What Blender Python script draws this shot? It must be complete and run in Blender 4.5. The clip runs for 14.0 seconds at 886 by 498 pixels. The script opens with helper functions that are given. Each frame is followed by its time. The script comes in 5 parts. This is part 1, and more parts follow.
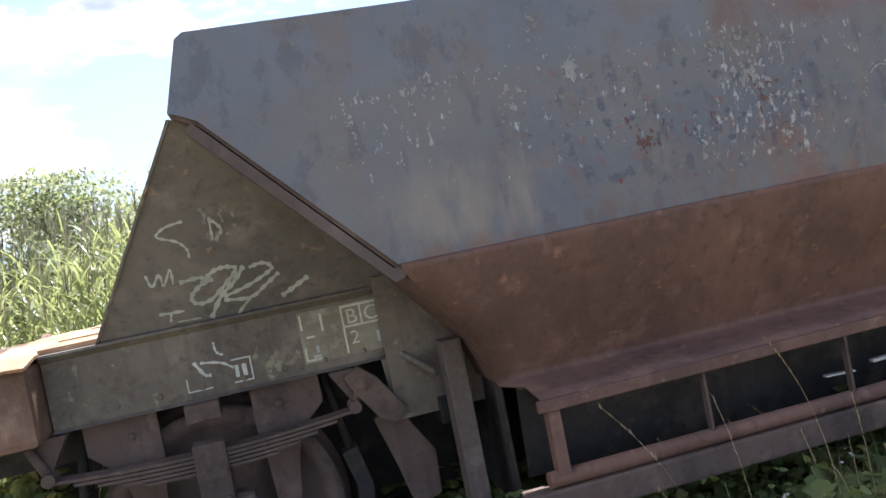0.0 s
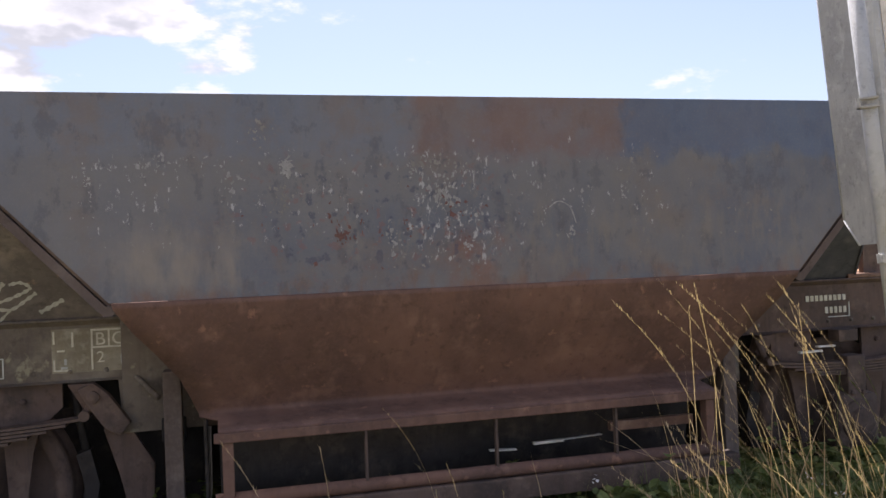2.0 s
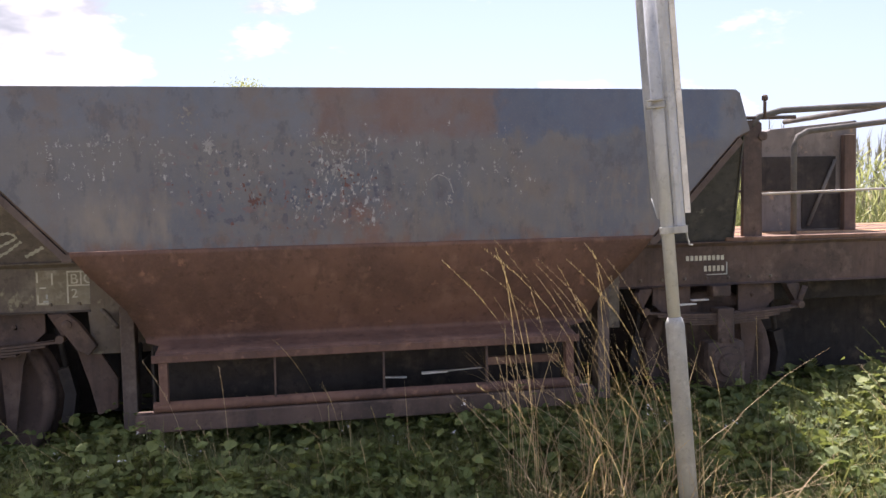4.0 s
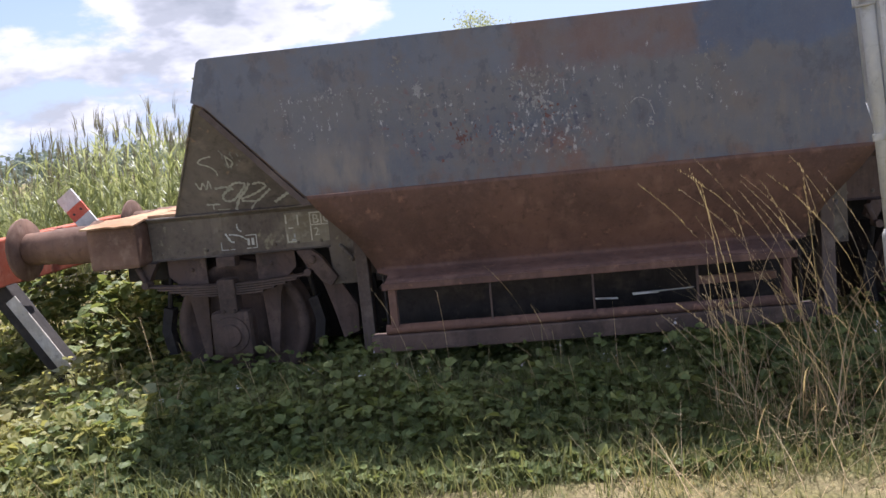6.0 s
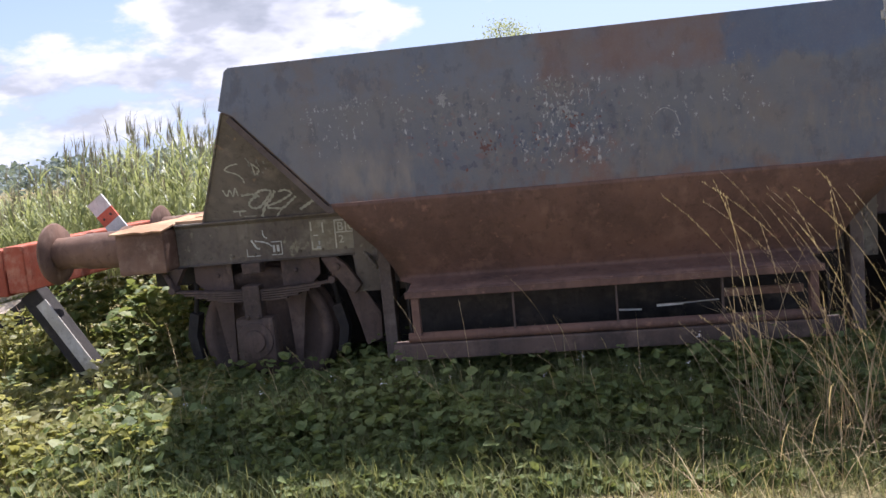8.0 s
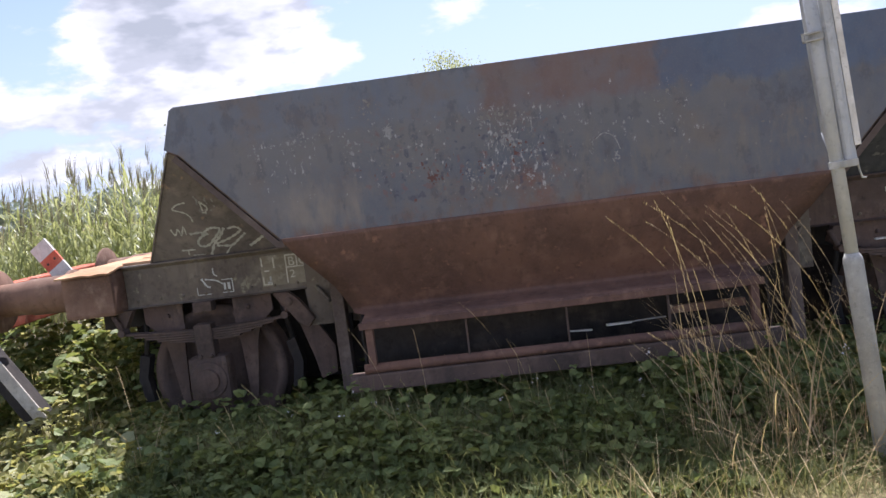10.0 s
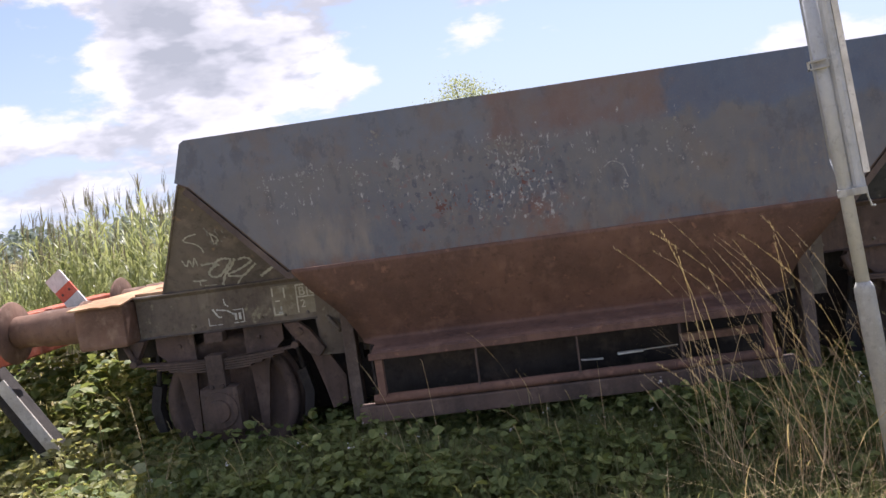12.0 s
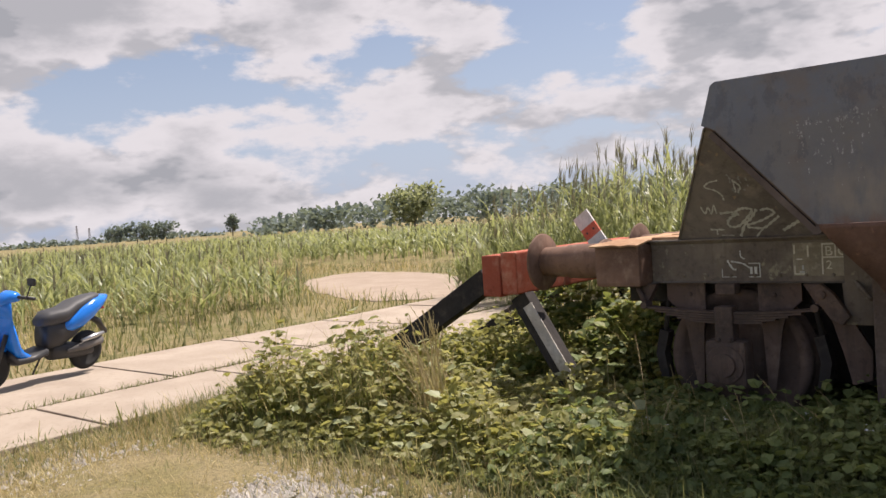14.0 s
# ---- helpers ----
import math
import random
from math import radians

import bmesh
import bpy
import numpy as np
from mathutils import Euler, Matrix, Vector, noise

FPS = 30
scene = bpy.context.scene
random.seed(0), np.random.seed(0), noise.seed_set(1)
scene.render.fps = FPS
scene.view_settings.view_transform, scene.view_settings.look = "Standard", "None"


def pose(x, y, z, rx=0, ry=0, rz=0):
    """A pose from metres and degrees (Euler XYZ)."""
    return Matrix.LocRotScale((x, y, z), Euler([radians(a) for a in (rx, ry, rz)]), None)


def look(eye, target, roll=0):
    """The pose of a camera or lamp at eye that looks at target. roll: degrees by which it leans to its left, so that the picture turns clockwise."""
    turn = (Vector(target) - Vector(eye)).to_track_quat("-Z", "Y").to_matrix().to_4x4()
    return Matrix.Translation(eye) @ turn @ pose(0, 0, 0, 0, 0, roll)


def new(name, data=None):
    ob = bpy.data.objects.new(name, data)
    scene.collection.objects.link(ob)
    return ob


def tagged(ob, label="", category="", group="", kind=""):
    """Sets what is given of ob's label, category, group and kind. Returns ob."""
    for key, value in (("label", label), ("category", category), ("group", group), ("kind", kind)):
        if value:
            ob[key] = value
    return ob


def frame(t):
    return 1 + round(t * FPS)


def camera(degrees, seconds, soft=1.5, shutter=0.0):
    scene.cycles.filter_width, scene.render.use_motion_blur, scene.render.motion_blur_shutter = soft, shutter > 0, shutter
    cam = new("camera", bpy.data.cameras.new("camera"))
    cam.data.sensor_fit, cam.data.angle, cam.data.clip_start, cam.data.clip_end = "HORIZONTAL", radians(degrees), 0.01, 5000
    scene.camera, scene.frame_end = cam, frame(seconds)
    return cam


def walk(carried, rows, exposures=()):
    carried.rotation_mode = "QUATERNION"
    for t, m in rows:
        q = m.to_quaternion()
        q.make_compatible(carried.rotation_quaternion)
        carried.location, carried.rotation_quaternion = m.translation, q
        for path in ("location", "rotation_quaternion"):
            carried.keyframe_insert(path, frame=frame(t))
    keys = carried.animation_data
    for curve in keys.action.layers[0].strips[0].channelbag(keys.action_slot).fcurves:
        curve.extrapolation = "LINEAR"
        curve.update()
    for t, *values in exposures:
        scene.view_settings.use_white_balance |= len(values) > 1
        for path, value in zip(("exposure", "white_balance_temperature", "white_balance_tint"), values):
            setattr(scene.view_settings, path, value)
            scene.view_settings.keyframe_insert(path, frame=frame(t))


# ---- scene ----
cam = camera(56.0, 14.0)
PATH = [
    (0, (0.136, -2.892, 1.397), (0.558, -0.937, 1.341), -11.3),
    (0.5, (0.188, -2.999, 1.47), (0.362, -1.008, 1.546), -10.4),
    (1, (0.351, -3.325, 1.489), (0.466, -1.328, 1.49), -5.4),
    (1.5, (0.617, -3.613, 1.494), (0.991, -1.648, 1.488), -4.5),
    (2, (1.081, -3.814, 1.448), (1.586, -1.879, 1.462), -2.2),
    (2.1, (1.171, -3.878, 1.458), (1.683, -1.945, 1.502), -0.9),
    (2.2, (1.24, -3.903, 1.455), (1.778, -1.977, 1.514), -0.9),
    (4.3, (1.781, -4.954, 1.543), (2.084, -2.981, 1.412), -1.1),
    (4.4, (1.782, -4.967, 1.543), (2.061, -2.991, 1.409), -1.2),
    (4.5, (1.821, -4.991, 1.548), (2.075, -3.012, 1.404), -1.8),
    (5, (1.956, -5.083, 1.559), (1.968, -3.089, 1.404), -2.6),
    (5.5, (2.023, -5.12, 1.531), (1.89, -3.139, 1.29), -6.3),
    (6, (1.98, -5.11, 1.557), (1.764, -3.139, 1.298), -5.8),
    (6.5, (1.953, -5.093, 1.555), (1.706, -3.124, 1.308), -5.6),
    (7, (1.968, -5.094, 1.552), (1.705, -3.126, 1.314), -5.6),
    (7.5, (1.972, -5.085, 1.535), (1.695, -3.118, 1.301), -5.3),
    (8, (2.009, -5.112, 1.57), (1.729, -3.146, 1.333), -5.4),
    (8.5, (2.029, -5.123, 1.568), (1.766, -3.153, 1.348), -5.6),
    (9, (2.011, -5.145, 1.576), (1.805, -3.166, 1.374), -6.3),
    (9.2, (1.962, -5.163, 1.558), (1.805, -3.178, 1.367), -6.9),
    (11.5, (2.097, -5.182, 1.598), (1.924, -3.196, 1.439), -8.3),
    (12, (2.065, -5.163, 1.605), (1.877, -3.176, 1.486), -8.0),
    (12.5, (1.954, -5.14, 1.597), (1.748, -3.153, 1.487), -7.1),
    (13, (1.792, -5.1, 1.558), (1.475, -3.128, 1.451), -4.8),
    (13.5, (1.751, -5.083, 1.526), (1.209, -3.161, 1.424), -5.1),
    (13.6, (1.784, -5.064, 1.513), (1.134, -3.176, 1.412), -4.2),
    (14, (2.031, -5.069, 1.484), (0.743, -3.541, 1.407), -3.9),
]
# stops, kelvin, tint: the clip opens brighter, against the light
EXPOSURES = [(0.0, 1.6, 5800, 14), (0.45, 0.85, 6050, 16), (1.0, 1.0, 6300, 19), (2.0, 1.18, 6400, 20), (4.5, 1.34, 6350, 23), (5.5, 1.12, 6000, 20),
             (6.5, 1.04, 5900, 20), (9.0, 1.12, 5920, 20), (11.5, 1.18, 6050, 20), (12.5, 0.94, 6350, 22), (13.5, 0.88, 6750, 20), (14.0, 0.56, 6700, 18)]
walk(cam, [(t, look(eye, target, roll)) for t, eye, target, roll in PATH], EXPOSURES)

# ---- world, sun, exposure ----
SUN_DIR = Vector((0.15, 0.90, 1.7)).normalized()  # towards the sun: behind the wagon, high
sun = new("sun", bpy.data.lights.new("sun", "SUN"))
sun.data.energy, sun.data.angle, sun.data.color = 4.9, radians(0.6), (1.0, 0.95, 0.86)
sun.matrix_world = look((0, 0, 30), Vector((0, 0, 30)) - SUN_DIR)

world = bpy.data.worlds.new("sky")
scene.world = world
world.use_nodes = True


class Nodes:
    """Short hand for node trees."""

    def __init__(self, tree):
        self.t = tree

    def add(self, kind, _out=0, _set=None, **ins):
        n = self.t.nodes.new("ShaderNode" + kind)
        if _set and kind == "MapRange":
            n.interpolation_type = _set
        elif _set:
            n.operation = _set
        for k, v in ins.items():
            key = int(k[1:]) if k[0] == "i" and k[1:].isdigit() else k.replace("_", " ")
            self.put(n.inputs[key], v)
        return n.outputs[_out]

    def put(self, socket, v):
        if isinstance(v, bpy.types.NodeSocket):
            self.t.links.new(v, socket)
        elif isinstance(v, (tuple, list)) and len(v) == 3 and socket.type == "RGBA":
            socket.default_value = (*v, 1)
        else:
            socket.default_value = v

    def mix(self, fac, a, b):
        n = self.t.nodes.new("ShaderNodeMix")
        n.data_type = "RGBA"
        for i, v in ((0, fac), (6, a), (7, b)):
            self.put(n.inputs[i], v)
        return n.outputs[2]

    def m(self, op, a, b=0.0, clamp=False):
        n = self.t.nodes.new("ShaderNodeMath")
        n.operation, n.use_clamp = op, clamp
        self.put(n.inputs[0], a), self.put(n.inputs[1], b)
        return n.outputs[0]

    def rng(self, v, lo, hi, a=0.0, b=1.0):
        return self.add("MapRange", 0, "SMOOTHSTEP", Value=v, i1=lo, i2=hi, i3=a, i4=b)

    def noise(self, co, scale, lo=0.4, hi=0.6, detail=5.0, rough=0.55, stretch=None):
        if stretch:
            co = self.add("VectorMath", 0, "MULTIPLY", i0=co, i1=stretch)
        v = self.add("TexNoise", 0, None, Vector=co, Scale=scale, Detail=detail, Roughness=rough)
        return self.rng(v, lo, hi)


N = Nodes(world.node_tree)
world.node_tree.nodes.clear()
sky_node = world.node_tree.nodes.new("ShaderNodeTexSky")
sky_node.sky_type, sky_node.sun_disc = "NISHITA", False
sky_node.sun_elevation, sky_node.sun_rotation = math.asin(SUN_DIR.z), math.atan2(SUN_DIR.x, SUN_DIR.y)
sky_node.dust_density = 1.6
sky = sky_node.outputs[0]
way = N.add("TexCoord", 0)
xyz = world.node_tree.nodes.new("ShaderNodeSeparateXYZ")
N.put(xyz.inputs[0], way)
puff = N.add("VectorMath", 0, "MULTIPLY", i0=way, i1=(1.0, 1.0, 2.3))
big = N.add("TexNoise", 0, None, Vector=puff, Scale=2.1, Detail=3.0, Roughness=0.5)
fine = N.add("TexNoise", 0, None, Vector=puff, Scale=6.5, Detail=9.0, Roughness=0.58)
dens = N.m("ADD", N.m("MULTIPLY", big, 0.6), N.m("MULTIPLY", fine, 0.4))
west = N.rng(xyz.outputs[0], 0.15, -0.6, -0.035, 0.055)  # more cloud to the west
dens = N.m("ADD", dens, west)
cover = N.rng(dens, 0.505, 0.55)
above = N.add("VectorMath", 0, "ADD", i0=puff, i1=(-0.02, 0.05, 0.1))
lit = N.m("SUBTRACT", fine, N.add("TexNoise", 0, None, Vector=above, Scale=6.5, Detail=4.0, Roughness=0.58))
thick = N.m("ADD", N.rng(dens, 0.55, 0.68, 0.0, 0.8), N.rng(lit, 0.02, -0.14, 0.0, 0.75), True)
cloud = N.mix(thick, (0.51, 0.51, 0.525), (0.258, 0.274, 0.296))
haze = N.rng(xyz.outputs[2], 0.0, 0.3, 0.75, 0.15)
skylit = N.add("VectorMath", 0, "SCALE", i0=sky, Scale=0.072)
hazed = N.mix(haze, skylit, (0.33, 0.405, 0.525))
full = N.mix(cover, hazed, cloud)
bg = N.add("Background", 0, None, Color=full, Strength=1.0)
out = world.node_tree.nodes.new("ShaderNodeOutputWorld")
N.put(out.inputs[0], bg)


# ---- materials ----
def material(name, rough=0.8, metal=0.0, spec=0.3):
    m = bpy.data.materials.new(name)
    m.use_nodes = True
    n = Nodes(m.node_tree)
    b = m.node_tree.nodes["Principled BSDF"]
    b.inputs["Roughness"].default_value, b.inputs["Metallic"].default_value = rough, metal
    b.inputs["Specular IOR Level"].default_value = spec
    return m, n, b


def bump(n, b, height, strength=0.4, dist=0.01):
    n.put(b.inputs["Normal"], n.add("Bump", 0, None, Strength=strength, Distance=dist, Height=height))


def coords(n):
    return n.add("TexCoord", 3)


def rusty(name, dark, mid, light, rough=0.85, scale=1.0, spec=0.25, spot=None):
    """Weathered steel: three tones in blotches, runs and grain, with spots of fresh rust or lichen."""
    m, n, b = material(name, rough, 0.0, spec)
    co = coords(n)
    col = n.mix(n.noise(co, 1.7 * scale, 0.34, 0.66, 6, 0.6), dark, mid)
    col = n.mix(n.m("MULTIPLY", n.noise(co, 6 * scale, 0.5, 0.72, 7, 0.62), 0.75), col, light)
    col = n.mix(n.m("MULTIPLY", n.noise(co, 4 * scale, 0.48, 0.7, 6, 0.65, (3.0, 3.0, 0.3)), 0.65), col, dark)
    col = n.mix(n.m("MULTIPLY", n.noise(co, 17 * scale, 0.54, 0.7, 6, 0.65), 0.5), col, tuple(x * 0.6 for x in dark))
    if spot:
        col = n.mix(n.m("MULTIPLY", n.noise(co, 11 * scale, 0.62, 0.7, 6, 0.6), 0.8), col, spot)
    col = n.mix(n.m("MULTIPLY", n.noise(co, 60 * scale, 0.45, 0.75, 3), 0.35), col, mid)
    n.put(b.inputs["Base Color"], col)
    n.put(b.inputs["Roughness"], n.rng(n.add("TexNoise", 0, None, Vector=co, Scale=14 * scale, Detail=4.0), 0.3, 0.7, rough - 0.15, rough + 0.08))
    bump(n, b, n.add("TexNoise", 0, None, Vector=co, Scale=45 * scale, Detail=8.0, Roughness=0.75), 0.5, 0.005)
    return m


RUST_RED = rusty("rust_red_steel", (0.115, 0.07, 0.058), (0.195, 0.112, 0.085), (0.26, 0.155, 0.115), spot=(0.3, 0.165, 0.115))
RUST_DARK = rusty("dark_rusted_steel", (0.072, 0.056, 0.05), (0.145, 0.1, 0.082), (0.225, 0.16, 0.125))
RUST_BROWN = rusty("brown_rusted_steel", (0.14, 0.085, 0.063), (0.24, 0.145, 0.105), (0.36, 0.255, 0.19))
RUST_DECK = rusty("sandy_rusted_deck", (0.3, 0.17, 0.095), (0.46, 0.3, 0.18), (0.55, 0.4, 0.26), 0.95)
OLIVE = rusty("olive_brown_mossy_steel", (0.11, 0.09, 0.075), (0.205, 0.172, 0.138), (0.28, 0.25, 0.195), spot=(0.32, 0.3, 0.21))
GUSSET = rusty("brown_grey_steel", (0.14, 0.124, 0.12), (0.235, 0.208, 0.195), (0.315, 0.278, 0.25), spot=(0.36, 0.26, 0.19))
POST = rusty("grey_brown_steel_post", (0.12, 0.093, 0.08), (0.19, 0.15, 0.13), (0.26, 0.21, 0.18))
DARK_BLUE = rusty("blue_black_steel", (0.055, 0.058, 0.068), (0.1, 0.102, 0.116), (0.165, 0.16, 0.165), spot=(0.27, 0.26, 0.25))
PALE_FLAKES = rusty("faded_grey_flakes", (0.19, 0.182, 0.17), (0.255, 0.245, 0.23), (0.31, 0.3, 0.28), 0.9, 4.0)
RED_FLAKES = rusty("faded_red_flakes", (0.13, 0.078, 0.072), (0.175, 0.09, 0.082), (0.22, 0.12, 0.105), 0.9, 4.0)
# darkened brown: shade along the slanting edge is put into the colour
FLANGE = rusty("shade_darkened_brown_steel", (0.078, 0.06, 0.054), (0.125, 0.096, 0.084), (0.17, 0.135, 0.118))
PALE_WOOD = rusty("split_pale_wood", (0.42, 0.38, 0.33), (0.6, 0.56, 0.5), (0.7, 0.67, 0.62), 0.9, 2.0)
LABEL_PALE = rusty("pale_label_paint", (0.23, 0.2, 0.145), (0.34, 0.305, 0.23), (0.42, 0.39, 0.31), 0.9, 3.0)
DULL_WHITE = rusty("faded_white_paint", (0.22, 0.22, 0.22), (0.34, 0.34, 0.34), (0.42, 0.42, 0.41), 0.9, 6.0)
# tarred iron of the struts; also stands in for shade under the wagon
BLACK_IRON_AND_SHADE = rusty("black_tarred_iron_and_shade", (0.024, 0.023, 0.023), (0.052, 0.045, 0.042), (0.11, 0.087, 0.071))
GREY_STEEL = rusty("grey_painted_steel", (0.1, 0.095, 0.09), (0.16, 0.15, 0.14), (0.24, 0.21, 0.18))
STOP_RED = rusty("faded_red_paint", (0.3, 0.075, 0.045), (0.44, 0.115, 0.065), (0.5, 0.27, 0.19))
GALV = rusty("galvanised_steel", (0.36, 0.375, 0.39), (0.46, 0.475, 0.49), (0.55, 0.56, 0.57), 0.55, 2.0, 0.5)
GALV_OLD = rusty("weathered_galvanised_steel", (0.3, 0.3, 0.29), (0.42, 0.42, 0.4), (0.52, 0.52, 0.5), 0.7, 2.0)
WHITE_PAINT = rusty("chalky_white_paint", (0.42, 0.43, 0.4), (0.6, 0.61, 0.57), (0.7, 0.7, 0.66), 0.9, 4.0)
BOARD_WHITE = rusty("weathered_white_board", (0.55, 0.53, 0.5), (0.75, 0.73, 0.7), (0.8, 0.79, 0.77), 0.7, 3.0)
BOARD_RED = rusty("weathered_red_board", (0.5, 0.1, 0.06), (0.62, 0.15, 0.09), (0.66, 0.25, 0.17), 0.7, 3.0)
YELLOWED = rusty("yellowed_letter_paint", (0.5, 0.48, 0.38), (0.68, 0.66, 0.55), (0.76, 0.75, 0.66), 0.9, 4.0)


def peeling_paint():
    """Hopper side: blue-grey paint over rust, with faded panels and flaking remains of lettering."""
    m, n, b = material("peeling_blue_grey_paint", 0.72, 0.0, 0.35)
    co = coords(n)
    sep = m.node_tree.nodes.new("ShaderNodeSeparateXYZ")
    n.put(sep.inputs[0], co)
    X, Z = sep.outputs[0], sep.outputs[2]
    wob = n.m("MULTIPLY", n.m("SUBTRACT", n.add("TexNoise", 0, None, Vector=co, Scale=5.0, Detail=6.0, Roughness=0.65), 0.5), 0.35)
    xw, zw = n.m("ADD", X, wob), n.m("ADD", Z, wob)

    def panel(x0, x1, z0, z1, soft=0.05):
        a = n.m("MULTIPLY", n.rng(xw, x0 - soft, x0 + soft), n.rng(xw, x1 + soft, x1 - soft))
        c = n.m("MULTIPLY", n.rng(zw, z0 - soft, z0 + soft), n.rng(zw, z1 + soft, z1 - soft))
        return n.m("MULTIPLY", a, c)

    runs = n.noise(co, 7, 0.4, 0.7, 6, 0.6, (2.2, 1.0, 0.28))
    col = n.mix(n.noise(co, 1.4, 0.35, 0.65), (0.118, 0.132, 0.168), (0.172, 0.17, 0.178))
    col = n.mix(n.rng(zw, 1.86, 1.97, 0.0, 0.6), col, (0.15, 0.172, 0.222))
    col = n.mix(n.m("MULTIPLY", runs, 0.35), col, (0.165, 0.155, 0.15))
    grime = n.noise(co, 2.6, 0.48, 0.62, 9, 0.68)
    col = n.mix(n.m("MULTIPLY", grime, 0.6), col, (0.175, 0.145, 0.132))
    spots = n.noise(co, 7, 0.53, 0.6, 8, 0.7, (1.0, 1.0, 0.6))
    col = n.mix(n.m("MULTIPLY", spots, 0.38), col, (0.078, 0.082, 0.1))
    scuff = n.noise(co, 5, 0.56, 0.64, 9, 0.75, (1.0, 1.0, 0.7))
    col = n.mix(n.m("MULTIPLY", n.m("MULTIPLY", scuff, n.rng(zw, 2.0, 1.85)), 0.55), col, (0.2, 0.185, 0.17))
    tan = n.m("MULTIPLY", panel(0.62, 1.2, 1.3, 1.6, 0.1), n.noise(co, 5.0, 0.36, 0.66, 6, 0.6, (1.5, 1, 0.5)))
    col = n.mix(n.m("MULTIPLY", tan, 0.85), col, (0.25, 0.222, 0.195))
    tan2 = n.m("MULTIPLY", panel(2.35, 4.1, 1.3, 1.7, 0.14), n.noise(co, 8, 0.44, 0.7, 6, 0.65, (1.6, 1.0, 0.5)))
    col = n.mix(n.m("MULTIPLY", tan2, 0.78), col, (0.205, 0.185, 0.165))
    red = n.m("MULTIPLY", panel(1.95, 3.05, 1.93, 2.3, 0.06), n.noise(co, 3.0, 0.2, 0.6, 6))
    col = n.mix(n.m("MULTIPLY", red, 0.75), col, (0.185, 0.118, 0.1))
    col = n.mix(n.m("MULTIPLY", panel(3.05, 4.5, 1.92, 2.3, 0.05), 0.65), col, (0.09, 0.125, 0.205))
    orange = n.m("MULTIPLY", panel(2.12, 2.36, 1.26, 1.54, 0.08), n.noise(co, 8, 0.35, 0.62, 6))
    col = n.mix(n.m("MULTIPLY", orange, 0.75), col, (0.215, 0.105, 0.078))
    edge = n.m("MULTIPLY", n.rng(zw, 1.4, 1.29), n.noise(co, 6, 0.45, 0.62, 6, 0.6, (1, 1, 0.5)))
    col = n.mix(n.m("MULTIPLY", edge, 0.7), col, (0.19, 0.115, 0.085))
    flake = n.add("TexNoise", 0, None, Vector=n.add("VectorMath", 0, "MULTIPLY", i0=co, i1=(1.5, 1, 0.75)), Scale=23.0, Detail=7.0, Roughness=0.7)
    zone = n.m("MAXIMUM", panel(1.8, 2.45, 1.36, 2.0, 0.12), n.m("MULTIPLY", panel(0.45, 3.3, 1.5, 2.0, 0.14), 0.78))
    zone = n.m("MULTIPLY", zone, n.noise(co, 3.6, 0.28, 0.56, 5, 0.6))
    white = n.m("MULTIPLY", n.rng(n.m("ADD", flake, n.m("MULTIPLY", zone, 0.15)), 0.69, 0.75), n.rng(zone, 0.1, 0.5))
    white = n.m("MAXIMUM", white, n.rng(flake, 0.76, 0.8))
    col = n.mix(n.m("MULTIPLY", white, 0.85), col, (0.42, 0.42, 0.42))
    redf = n.add("TexNoise", 0, None, Vector=n.add("VectorMath", 0, "ADD", i0=co, i1=(7.3, 0, 2.1)), Scale=19.0, Detail=5.0)
    zone2 = panel(1.1, 2.45, 1.38, 1.9, 0.12)
    col = n.mix(n.m("MULTIPLY", n.m("MULTIPLY", n.rng(redf, 0.58, 0.66), zone2), 0.4), col, (0.22, 0.1, 0.09))
    col = n.mix(n.m("MULTIPLY", n.m("MULTIPLY", n.rng(redf, 0.43, 0.35), panel(1.3, 2.45, 1.4, 1.9, 0.12)), 0.6), col, (0.06, 0.07, 0.11))
    col = n.mix(n.m("MULTIPLY", n.noise(co, 75, 0.5, 0.8, 3), 0.35), col, (0.21, 0.205, 0.2))
    n.put(b.inputs["Base Color"], col)
    n.put(b.inputs["Roughness"], n.rng(n.add("TexNoise", 0, None, Vector=co, Scale=11.0, Detail=4.0), 0.3, 0.7, 0.55, 0.85))
    bump(n, b, n.m("ADD", n.add("TexNoise", 0, None, Vector=co, Scale=40.0, Detail=6.0, Roughness=0.7), n.m("MULTIPLY", white, 0.5)), 0.3, 0.004)
    return m


HOPPER_PAINT = peeling_paint()


